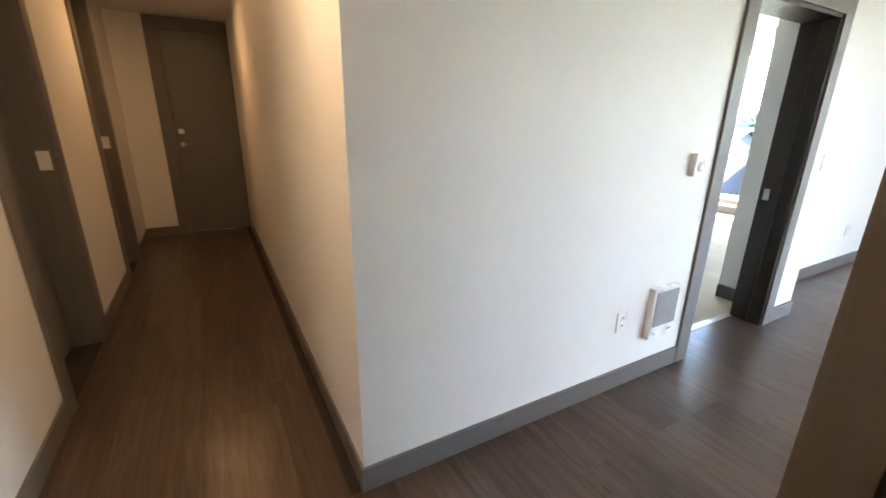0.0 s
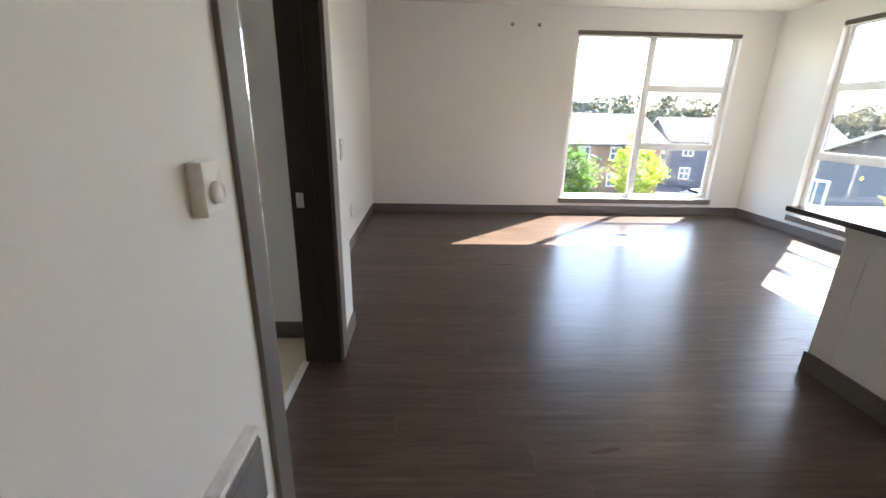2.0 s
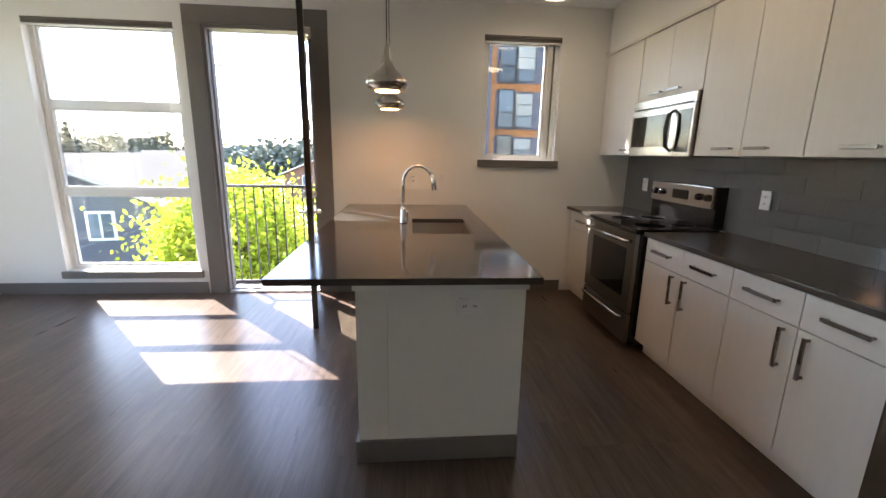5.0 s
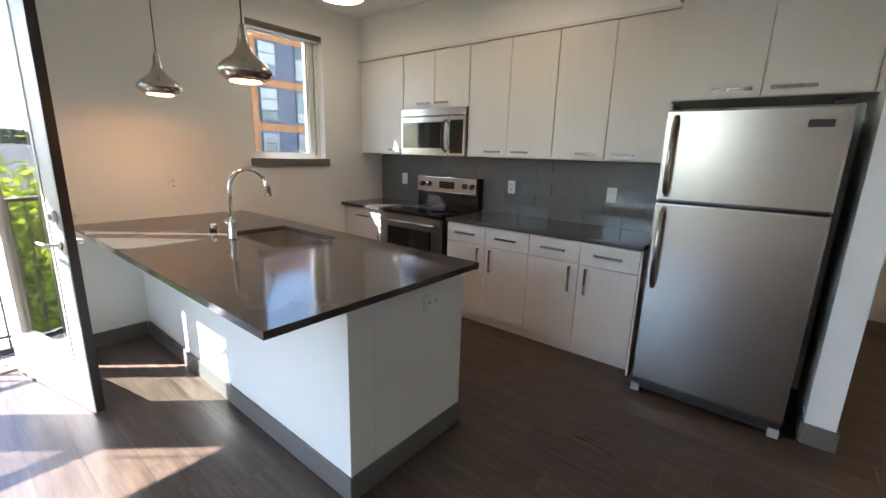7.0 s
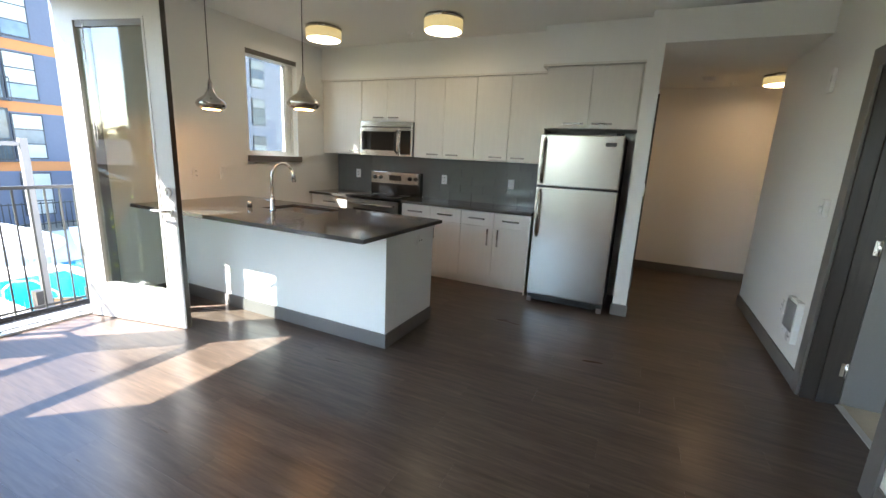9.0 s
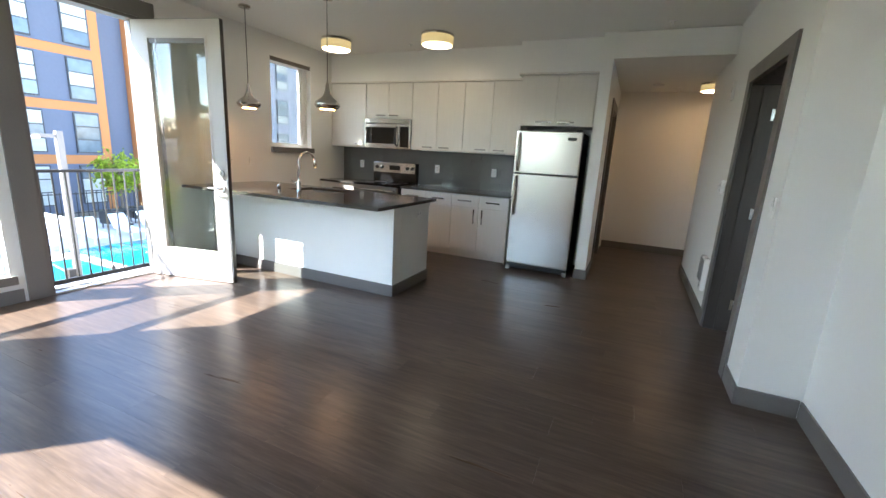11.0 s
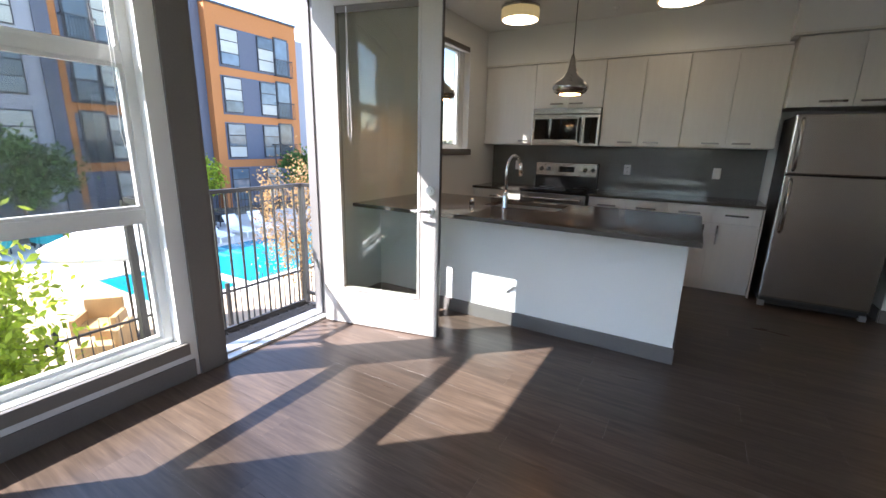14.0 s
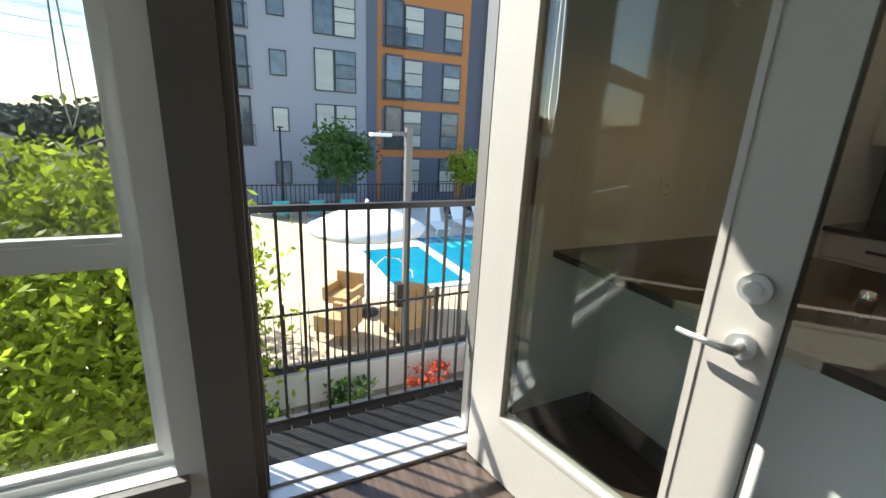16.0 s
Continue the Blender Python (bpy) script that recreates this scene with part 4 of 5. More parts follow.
t = thing("thermostat", (-5.24, -5.20, 1.22), "white wall thermostat with round dial", "thermostat")
part("case", blocks((-5.24, -5.205, -5.245, -5.165, 1.185, 1.305), bevel=0.008), M_PLASTIC, t)
part("dial", lathe([(0.026, 0), (0.024, 0.012), (0.01, 0.014)], (-5.205, -5.205, 1.235), 24, "X"), M_PLASTIC, t)
t = thing("chime", (-5.24, -5.65, 2.12), "small white door chime on the wall", "chime")
part("case", blocks((-5.24, -5.215, -5.70, -5.62, 2.05, 2.22), bevel=0.008), M_PLASTIC, t)


def ceiling_dot(name, x, y, z, label, prof, m):
    t2 = thing(name, (x, y, z), label, name.replace("_", " "))
    part("body", lathe(prof, (x, y, z), 24), m, t2)


SPR = [(0.005, -0.045), (0.014, -0.04), (0.014, -0.036), (0.006, -0.03), (0.008, -0.008), (0.035, -0.006), (0.035, 0.0)]
for x, y, z in ((-4.62, -5.62, H), (-1.55, -5.9, H), (-3.0, -2.6, H), (-4.9, -7.9, HH)):
    ceiling_dot("sprinkler", x, y, z, "small white ceiling sprinkler head", SPR, M_PLASTIC)
ceiling_dot("smoke_detector", -4.62, -7.54, HH, "round white smoke detector on the hall ceiling", [(0.04, -0.04), (0.06, -0.036), (0.068, -0.012), (0.07, 0.0)], M_PLASTIC)
for x in (-3.64, -3.28):
    t = thing("wall_sprinkler", (x, 0, 2.55), "small dark sidewall sprinkler head", "sprinkler")
    part("head", join(tube([(x, 0, 2.55), (x, -0.008, 2.55)], 0.024, 16), tube([(x, -0.006, 2.55), (x, -0.05, 2.55)], 0.008, 10), tube([(x, -0.05, 2.55), (x, -0.054, 2.55)], 0.016, 12)), M_NICKEL, t)

solid("threshold_strip", blocks((-5.465, -5.425, -4.895, -3.995, 0.0005, 0.008), bevel=0.001), M_THRESH, "metal strip where carpet meets planks", "threshold", kind="structure")

# ---- unseen shell added behind closed doors, blocks daylight so gaps stay dark ----
wall_x("blocker_corridor_end", -11.4, -11.3, -8.6, -6.8, -0.2, H)
wall_y("blocker_closet_back", -9.0, -8.9, -11.4, -1.7, -0.2, H)
wall_y("blocker_corridor_side", -6.8, -6.7, -11.4, -9.5, -0.2, H)
solid("blocker_floor", blocks((-11.4, -10.0, -9.0, -6.7, -0.25, -0.01), (-10.0, -1.7, -9.0, -8.35, -0.25, -0.01)), M_SUB, "unseen dark floor added behind the doors to block light", "floor", kind="structure")
solid("blocker_ceiling", blocks((-11.4, -9.5, -9.0, -6.7, H, H + 0.2), (-9.5, -1.7, -9.0, -8.5, H, H + 0.2)), M_CEIL, "unseen ceiling added behind the doors to block light", "ceiling", kind="structure")
wall_x("blocker_closet_end", -1.8, -1.7, -9.0, -8.35, -0.2, H)

# ---- outdoors ----
GZ, LOW = -2.7, -6.5


def leaf_mat(name, color, hue=0.35):
    """Leaves: a matt face with light coming through, varied leaf by leaf."""
    m = mat(name, color, 0.55, vary=hue, scale=0.8, grain=3, bump=0.0, island=0.35)
    n, l = m.node_tree.nodes, m.node_tree.links
    b = n["Principled BSDF"]
    src = b.inputs["Base Color"].links[0].from_socket
    tr, mx = n.new("ShaderNodeBsdfTranslucent"), n.new("ShaderNodeMixShader")
    mx.inputs[0].default_value = 0.6
    l.new(src, tr.inputs["Color"])
    l.new(b.outputs[0], mx.inputs[1])
    l.new(tr.outputs[0], mx.inputs[2])
    l.new(mx.outputs[0], n["Material Output"].inputs["Surface"])
    return m


M_GROUND = mat("grass_ground", (0.09, 0.11, 0.05), 0.95, vary=0.3, scale=0.15, grain=3, bump=0.3)
M_EARTH = mat("planting_earth", (0.19, 0.16, 0.11), 0.95, vary=0.3, scale=0.6, grain=12, bump=0.6, dist=0.02)
M_ASPHALT = mat("asphalt", (0.075, 0.075, 0.075), 0.9, vary=0.15, scale=0.4, grain=20, bump=0.3)
M_WATER = mat("pool_water", (0.007, 0.20, 0.30), 0.06, vary=0.16, scale=1.4, grain=6, bump=0.3, dist=0.02)
M_DECK = mat("pool_deck_concrete", (0.60, 0.57, 0.51), 0.85, vary=0.10, scale=0.8, grain=18, bump=0.2)
M_PAVER = mat("tan_paving", (0.44, 0.34, 0.23), 0.85, vary=0.14, scale=0.8, grain=18, bump=0.2)
M_ORANGE = mat("orange_render", (0.44, 0.17, 0.052), 0.8, vary=0.05, scale=0.3, grain=8, bump=0.1)
M_BLUEGREY = mat("slate_blue_render", (0.108, 0.117, 0.155), 0.8, vary=0.06, scale=0.3, grain=8, bump=0.1)
M_PALEGREY = mat("pale_grey_siding", (0.30, 0.305, 0.345), 0.75, vary=0.05, scale=0.3, grain=8, stretch=(1, 1, 4), bump=0.1)
M_FRAME = mat("dark_window_frame", (0.03, 0.03, 0.035), 0.5, vary=0.1)
M_FARGLASS = mat("far_window_glass", (0.10, 0.13, 0.16), 0.06, vary=0.3, scale=0.5, grain=2, bump=0.0, random_piece=0.5)
M_FARBLIND = mat("pale_window_blind", (0.43, 0.43, 0.39), 0.6, vary=0.15, scale=0.5, grain=30, stretch=(1, 1, 6), bump=0.0, random_piece=0.3)
M_WHITE = mat("white_canvas", (0.80, 0.80, 0.79), 0.8, vary=0.04, bump=0.1)
M_TEAL = mat("teal_plastic", (0.03, 0.32, 0.33), 0.5, vary=0.1)
M_WICKER = mat("tan_wicker", (0.42, 0.27, 0.13), 0.7, vary=0.25, grain=60, bump=0.5)
M_ROOF = mat("grey_shingle_roof", (0.085, 0.083, 0.085), 0.9, vary=0.14, scale=0.5, grain=9, stretch=(1, 1, 5), bump=0.4, dist=0.02)
M_SLATEWALL = mat("slate_lap_siding", (0.11, 0.115, 0.14), 0.75, vary=0.1, scale=0.4, grain=6, stretch=(0.5, 0.5, 8), bump=0.3)
M_BLUEWALL = mat("pale_blue_siding", (0.26, 0.33, 0.42), 0.75, vary=0.08, scale=0.4, grain=6, stretch=(0.5, 0.5, 8), bump=0.3)
M_BRICKRED = mat("brown_siding", (0.26, 0.15, 0.11), 0.8, vary=0.1, scale=0.4, grain=6, stretch=(0.5, 0.5, 8), bump=0.3)
M_BARK = mat("bark", (0.13, 0.095, 0.065), 0.9, vary=0.3, scale=3, grain=20, stretch=(3, 3, 0.6), bump=0.7, dist=0.01)
M_LEAF = leaf_mat("spring_leaves", (0.32, 0.40, 0.035), 0.45)
M_LEAFDARK = leaf_mat("green_leaves", (0.09, 0.17, 0.035))
M_LEAFRED = leaf_mat("russet_leaves", (0.38, 0.24, 0.10))
M_FLOWER = leaf_mat("red_flowers", (0.60, 0.10, 0.04))
M_WOODS = mat("far_woods", (0.12, 0.135, 0.10), 0.8, vary=0.12, scale=0.05, grain=0.3, bump=0.0, island=0.3)

solid("ground", blocks((-900, 900, -900, 900, LOW - 0.5, LOW)), M_GROUND, "wide grassy ground around the houses", "ground", kind="structure")
solid("terrace_ground", blocks((OUT + 0.05, 45, -60, 4, LOW + 0.01, GZ)), M_EARTH, "raised earth terrace below the balcony", "ground", kind="structure")
solid("outer_wall", blocks((-9.4, OUT, -8.4, OUT, LOW, -0.27)), M_SIDING, "outer wall of the storeys below", "wall", kind="structure")
solid("pool_deck", blocks((8.0, 19.5, -40, -4.9, GZ, GZ + 0.04)), M_DECK, "pale concrete pool deck", "paving", kind="structure")
solid("paving", blocks((4.61, 7.999, -40, 3.5, GZ, GZ + 0.03), (8.0, 19.5, -4.899, 3.5, GZ, GZ + 0.03)), M_PAVER, "tan paved terrace", "paving", kind="structure")
solid("parking_road", blocks((14, 70, 26, 33, LOW, LOW + 0.05), (20, 34, 33, 60, LOW, LOW + 0.05)), M_ASPHALT, "asphalt parking lane between the houses", "road", kind="structure")
pl = thing("swimming_pool", (10.6, -9.5, GZ), "turquoise swimming pool with pale coping", "pool")
part("water", blocks((8.38, 12.0, -7.9, -5.85, GZ + 0.03, GZ + 0.055), (8.38, 13.2, -15, -8.25, GZ + 0.03, GZ + 0.055)), M_WATER, pl, "bright turquoise water")
part("coping", blocks((8.08, 8.37, -15.3, -5.55, GZ + 0.04, GZ + 0.085), (8.37, 12.0, -5.84, -5.55, GZ + 0.04, GZ + 0.085), (12.01, 12.3, -8.24, -5.55, GZ + 0.04, GZ + 0.085), (8.38, 12.0, -8.24, -7.91, GZ + 0.04, GZ + 0.085), (13.21, 13.5, -15.3, -8.0, GZ + 0.04, GZ + 0.085), bevel=0.01), M_CONC, pl)
for k in range(3):
    part("step", blocks((11.6, 13.19, -9.2 - k * 0.5, -9.0 - k * 0.5, GZ + 0.045, GZ + 0.07 - k * 0.004)), M_TEAL, pl)
part("handrail", tube([(8.5, -5.35, GZ + 0.05), (8.5, -5.35, GZ + 0.75), (8.5, -5.55, GZ + 0.92), (8.5, -5.9, GZ + 0.85), (8.5, -6.3, GZ + 0.45), (8.5, -6.35, GZ + 0.05)], 0.022, 10), M_CHROME, pl, "bent chrome handrail")

um = thing("parasol", (7.2, -4.75, GZ), "open white canvas parasol beside the pool", "parasol")
part("pole", tube([(7.2, -4.75, GZ + 0.03), (7.2, -4.75, -0.2)], 0.025, 10), M_IRON, um)
part("base", lathe([(0.25, 0), (0.25, 0.05), (0.06, 0.08)], (7.2, -4.75, GZ + 0.03), 20), M_IRON, um)
part("canopy", lathe([(1.22, -0.72), (1.25, -0.62), (0.9, -0.45), (0.45, -0.27), (0.05, -0.14), (0.03, -0.06)], (7.2, -4.75, 0.0), 16), M_WHITE, um)


def lounger(x, y, a):
    t2 = thing("sun_lounger", (x, y, GZ + 0.04), "white poolside lounger with raised back", "lounger", "loungers at the pool")
    z = GZ + 0.04
    part("seat", blocks((x - 0.3, x + 0.3, y - 0.3, y + 1.0, z + 0.28, z + 0.34), bevel=0.01), M_WHITE, t2)
    bk = bmesh.new()
    q = [(x - 0.3, y - 0.3, z + 0.3), (x + 0.3, y - 0.3, z + 0.3), (x + 0.3, y - 0.75, z + 0.85), (x - 0.3, y - 0.75, z + 0.85)]
    vs = [bk.verts.new(p) for p in q] + [bk.verts.new((p[0], p[1] - 0.05, p[2] - 0.04)) for p in q]
    for f in ((0, 1, 2, 3), (7, 6, 5, 4), (0, 4, 5, 1), (1, 5, 6, 2), (2, 6, 7, 3), (3, 7, 4, 0)):
        bk.faces.new([vs[i] for i in f])
    part("backrest", bk, M_WHITE, t2)
    for dx in (-0.26, 0.26):
        for dy in (-0.25, 0.92):
            part("leg", blocks((x + dx - 0.02, x + dx + 0.02, y + dy - 0.02, y + dy + 0.02, z, z + 0.29)), M_WHITE, t2)
    t2.rotation_euler = (0, 0, a)


for k, (x, y) in enumerate(((14.3, -9.6), (14.5, -10.9), (14.6, -12.1), (14.7, -13.3), (14.2, -7.9))):
    lounger(x, y, radians(82 + 4 * (k % 3)))


def armchair(x, y, a, m, label, name="patio_chair"):
    z = GZ + 0.03
    t2 = thing(name, (x, y, z), label, "chair")
    part("seat", blocks((x - 0.32, x + 0.32, y - 0.3, y + 0.32, z + 0.22, z + 0.40), bevel=0.03), m, t2)
    part("backrest", blocks((x - 0.34, x + 0.34, y + 0.28, y + 0.38, z + 0.25, z + 0.82), bevel=0.03), m, t2)
    for s2 in (-1, 1):
        part("armrest", blocks((x + s2 * 0.34 - 0.05, x + s2 * 0.34 + 0.05, y - 0.28, y + 0.3, z + 0.25, z + 0.58), bevel=0.02), m, t2)
        for dy in (-0.25, 0.27):
            part("leg", blocks((x + s2 * 0.3 - 0.02, x + s2 * 0.3 + 0.02, y + dy - 0.02, y + dy + 0.02, z, z + 0.24)), M_IRON, t2)
    t2.rotation_euler = (0, 0, a)


for x, y, a in ((6.3, -3.9, 2.4), (6.9, -5.9, 0.8), (7.6, -4.3, 4.0), (6.0, -5.2, 1.8)):
    armchair(x, y, a, M_WICKER, "tan wicker patio armchair near the fence")
for y in (-3.7, -5.2, -6.6):
    armchair(18.2, y, radians(95), M_TEAL, "teal outdoor armchair on the deck")
for x, y, a in ((16.5, -11.5, 0.4), (17.2, -13.0, 1.4), (16.2, -14.2, 3.0), (17.6, -15.6, 2.0)):
    armchair(x, y, a, M_IRON, "dark metal patio chair on the deck")

for x, y in ((16.9, -12.2), (16.9, -14.9)):
    t = thing("patio_table", (x, y, GZ + 0.04), "round dark metal patio table on the deck", "table", "patio tables")
    part("tabletop", lathe([(0.5, 0.70), (0.5, 0.73), (0.3, 0.735)], (x, y, GZ + 0.04), 24), M_IRON, t)
    part("stem", tube([(x, y, GZ + 0.04), (x, y, GZ + 0.74)], 0.04, 8), M_IRON, t)
    part("foot", lathe([(0.28, 0), (0.28, 0.03), (0.05, 0.06)], (x, y, GZ + 0.04), 20), M_IRON, t)

# low wall and picket fence
solid("retaining_wall", blocks((4.35, 4.6, -40, 3.4, GZ - 0.3, -2.17)), M_CONC, "low pale concrete retaining wall", "wall", kind="structure")
fe = thing("fence", (4.47, -6, -2.17), "black iron picket fence with pointed tips", "fence")
for y0 in [-22 + k * 2.4 for k in range(11)]:
    part("post", blocks((4.44, 4.5, y0 - 0.03, y0 + 0.03, -2.17, -1.08)), M_IRON, fe)
    part("rail", blocks((4.455, 4.485, y0 + 0.031, y0 + 2.369, -1.26, -1.225)), M_IRON, fe)
    part("rail", blocks((4.44, 4.50, y0 + 0.031, y0 + 2.369, -2.165, -2.06)), M_IRON, fe)
    if y0 > -13:
        for k in range(1, 20):
            y = y0 + k * 0.12
            pk = blocks((4.457, 4.483, y - 0.014, y + 0.014, -2.13, -1.07))
            for v in pk.verts:
                if v.co.z > -1.1:
                    v.co.x, v.co.y = 4.47 + (v.co.x - 4.47) * 0.15, y + (v.co.y - y) * 0.15
            part("picket", pk, M_IRON, fe)
lp = thing("lamp_post", (4.75, -4.75, GZ), "grey square lamp post with a flat head", "lamp post")
part("pole", blocks((4.70, 4.80, -4.80, -4.70, GZ, 1.42), bevel=0.008), M_TRIM, lp)
part("arm", blocks((4.72, 4.78, -4.70, -4.30, 1.30, 1.36), bevel=0.006), M_TRIM, lp)
part("head", blocks((4.66, 4.84, -4.46, -4.16, 1.28, 1.33), bevel=0.01), M_WHITE, lp)
part("meter_box", blocks((4.66, 4.84, -4.69, -4.58, -1.45, -1.05), bevel=0.01), M_IRON, lp)


# ---- trees ----


def leaves(centre, radii, count, size, seed, clumps=60, low=-0.7):
    """Leaf blades in clumps inside an uneven egg shape, as one mesh."""
    r = np.random.RandomState(seed)
    d = r.normal(size=(clumps, 3))
    d /= np.linalg.norm(d, axis=1)[:, None]
    d[:, 2] = np.maximum(d[:, 2], low)
    cc = d * (r.uniform(0.35, 1.0, (clumps, 1)) ** 0.6) * np.array(radii)
    cs = r.uniform(0.14, 0.30, clumps)
    k = r.randint(0, clumps, count)
    p = np.array(centre) + cc[k] + r.normal(size=(count, 3)) * (cs[k][:, None] * np.array(radii) * 0.75)
    a = r.normal(size=(count, 3))
    a /= np.linalg.norm(a, axis=1)[:, None]
    b2 = np.cross(a, r.normal(size=(count, 3)))
    b2 /= np.linalg.norm(b2, axis=1)[:, None]
    s2 = size * r.uniform(0.6, 1.3, (count, 1))
    v = np.stack([p - a * s2, p + b2 * s2 * 0.45, p + a * s2, p - b2 * s2 * 0.45], 1).reshape(-1, 3)
    f = np.arange(count * 4).reshape(-1, 4)
    me = bpy.data.meshes.new("leaves")
    me.from_pydata(v.tolist(), [], f.tolist())
    return me


def tree(name, x, y, z, h, radii, count, size, m, seed, label, trunk_r=0.09, kind=""):
    t2 = thing(name, (x, y, z), label, "tree" if name == "tree" else "shrub", kind=kind)
    r = random.Random(seed)
    top = h - radii[2]
    part("trunk", tube([(x, y, z), (x + 0.05, y, z + top * 0.5), (x - 0.04, y + 0.05, z + top), (x, y, z + h - radii[2] * 0.4)], [trunk_r, trunk_r * 0.8, trunk_r * 0.6, trunk_r * 0.2], 9), M_BARK, t2)
    for k in range(6):
        a = k * 1.05 + r.random()
        zz = z + top * (0.75 + 0.08 * k)
        part("limb", tube([(x, y, zz), (x + math.cos(a) * radii[0] * 0.4, y + math.sin(a) * radii[1] * 0.4, zz + radii[2] * 0.3), (x + math.cos(a) * radii[0] * 0.75, y + math.sin(a) * radii[1] * 0.75, zz + radii[2] * 0.5)], [trunk_r * 0.5, trunk_r * 0.3, trunk_r * 0.12], 6), M_BARK, t2)
    me = leaves((0, 0, h - radii[2]), radii, count, size, seed, 60 if count < 10000 else 150)
    me.materials.append(m)
    c = new("crown", me)
    c.parent = t2
    return t2


tree("tree", 3.7, -1.1, GZ, 3.5, (1.4, 1.4, 1.55), 24000, 0.062, M_LEAF, 3, "young tree with bright spring-green leaves below the balcony")
tree("shrub", 4.95, -7.3, GZ, 3.7, (0.8, 0.9, 1.5), 4600, 0.036, M_LEAFRED, 5, "tall shrub with russet and green leaves at the fence", 0.05)
tree("tree", 19.0, -6.4, GZ, 4.1, (1.5, 1.5, 1.3), 2600, 0.13, M_LEAFDARK, 7, "round green courtyard tree before the facade")
tree("tree", 19.6, -13.6, GZ, 3.2, (1.0, 1.0, 1.0), 1400, 0.12, M_LEAF, 8, "small bright green tree before the facade")
tree("tree", 19.6, -20.5, GZ, 3.6, (1.6, 1.6, 1.2), 2000, 0.14, M_LEAFDARK, 9, "round green courtyard tree before the facade")
tree("shrub", 7.0, -0.9, GZ, 2.6, (1.3, 1.3, 1.2), 2600, 0.09, M_LEAF, 10, "bright green shrub on the terrace", 0.04)
for k, (x, y) in enumerate(((4.05, -3.6), (4.0, -5.0), (3.9, -6.0), (3.7, -2.6))):
    me = leaves((0, 0, 0.2), (0.35, 0.45, 0.28), 420, 0.05, 20 + k, 14)
    fl = tagged(new("flower_clump", me), "low clump of red-orange flowers at the wall", "flowers", "flower clumps", "stuff")
    me.materials.append(M_FLOWER if k in (1, 2) else M_LEAFDARK)
    fl.location = (x, y, GZ)



def court_lamp(x, y):
    t2 = thing("court_lamp", (x, y, GZ), "slim black court lamp with a flat head", "lamp post", "court lamps")
    part("pole", tube([(x, y, GZ), (x, y, 1.2)], [0.06, 0.045], 8), M_IRON, t2)
    part("head", blocks((x - 0.5, x + 0.1, y - 0.12, y + 0.12, 1.2, 1.27), bevel=0.01), M_IRON, t2)


court_lamp(20.2, -18.6)
court_lamp(20.2, -4.0)
# ---- the block across the court ----


def three_light(parent, y0, y1, z0, z1, r, x=22.5, rows=3):
    """A window of stacked lights in a dark frame, some with pale blinds."""
    w2 = part("window", blocks((x - 0.07, x - 0.001, y0, y1, z0, z1)), M_FRAME, parent)
    hgt = (z1 - z0 - 0.05) / rows
    for k in range(rows):
        z = z0 + 0.05 + k * hgt
        part("pane", blocks((x - 0.085, x - 0.071, y0 + 0.06, y1 - 0.06, z, z + hgt - 0.06)), M_FARBLIND if r.random() < 0.4 else M_FARGLASS, w2)


def small_balcony(parent, y0, y1, z0, x=22.5):
    part("balcony_door", blocks((x - 0.06, x - 0.001, y0, y1, z0, z0 + 2.35)), M_FRAME, parent)
    part("door_glass", blocks((x - 0.075, x - 0.061, y0 + 0.1, y1 - 0.1, z0 + 0.1, z0 + 2.25)), M_FARGLASS, parent)
    rail = part("balcony_rail", blocks((x - 0.35, x - 0.31, y0 - 0.1, y1 + 0.1, z0 + 0.95, z0 + 1.0)), M_FRAME, parent)
    part("bottom_rail", blocks((x - 0.35, x - 0.31, y0 - 0.1, y1 + 0.1, z0 - 0.05, z0)), M_FRAME, rail)
    for k in range(12):
        y = y0 - 0.1 + (y1 - y0 + 0.2) * k / 11
        part("picket", blocks((x - 0.34, x - 0.32, y - 0.01, y + 0.01, z0, z0 + 0.95)), M_FRAME, rail)
    for y in (y0 - 0.1, y1 + 0.08):
        for h in (0.95, -0.05):
            part("side_rail", blocks((x - 0.31, x, y, y + 0.02, z0 + h, z0 + h + 0.05)), M_FRAME, rail)


rr = random.Random(4)
ROWS = [-2.3, 0.4, 3.1, 5.8]
bl = thing("apartment_block", (27, -10, GZ), "four-storey apartment block in orange, slate and pale grey", "building")
part("grey_wing", blocks((22.5, 34, -9.0, 0.9, LOW, 10.4)), M_PALEGREY, bl, "pale grey siding")
part("orange_bay", blocks((22.5, 34, -14.9, -9.02, GZ, 9.0)), M_ORANGE, bl, "orange render")
part("recess", blocks((23.0, 34, -16.3, -14.92, GZ, 9.2)), M_BLUEGREY, bl, "slate blue recess")
part("orange_bay", blocks((22.5, 34, -22.6, -16.32, GZ, 9.0)), M_ORANGE, bl, "orange render")
part("grey_wing", blocks((22.9, 34, -34, -22.62, GZ, 8.3)), M_PALEGREY, bl, "pale lilac-grey siding")
for y0, y1, z in ((-14.95, -8.97, 9.0), (-22.65, -16.27, 9.0), (-9.0, 0.95, 10.4)):
    part("parapet", blocks((22.42, 34.1, y0, y1, z, z + 0.12)), M_FRAME, bl)
part("corner_strip", blocks((22.4, 22.499, -9.3, -8.75, GZ, 9.4)), M_BLUEGREY, bl)
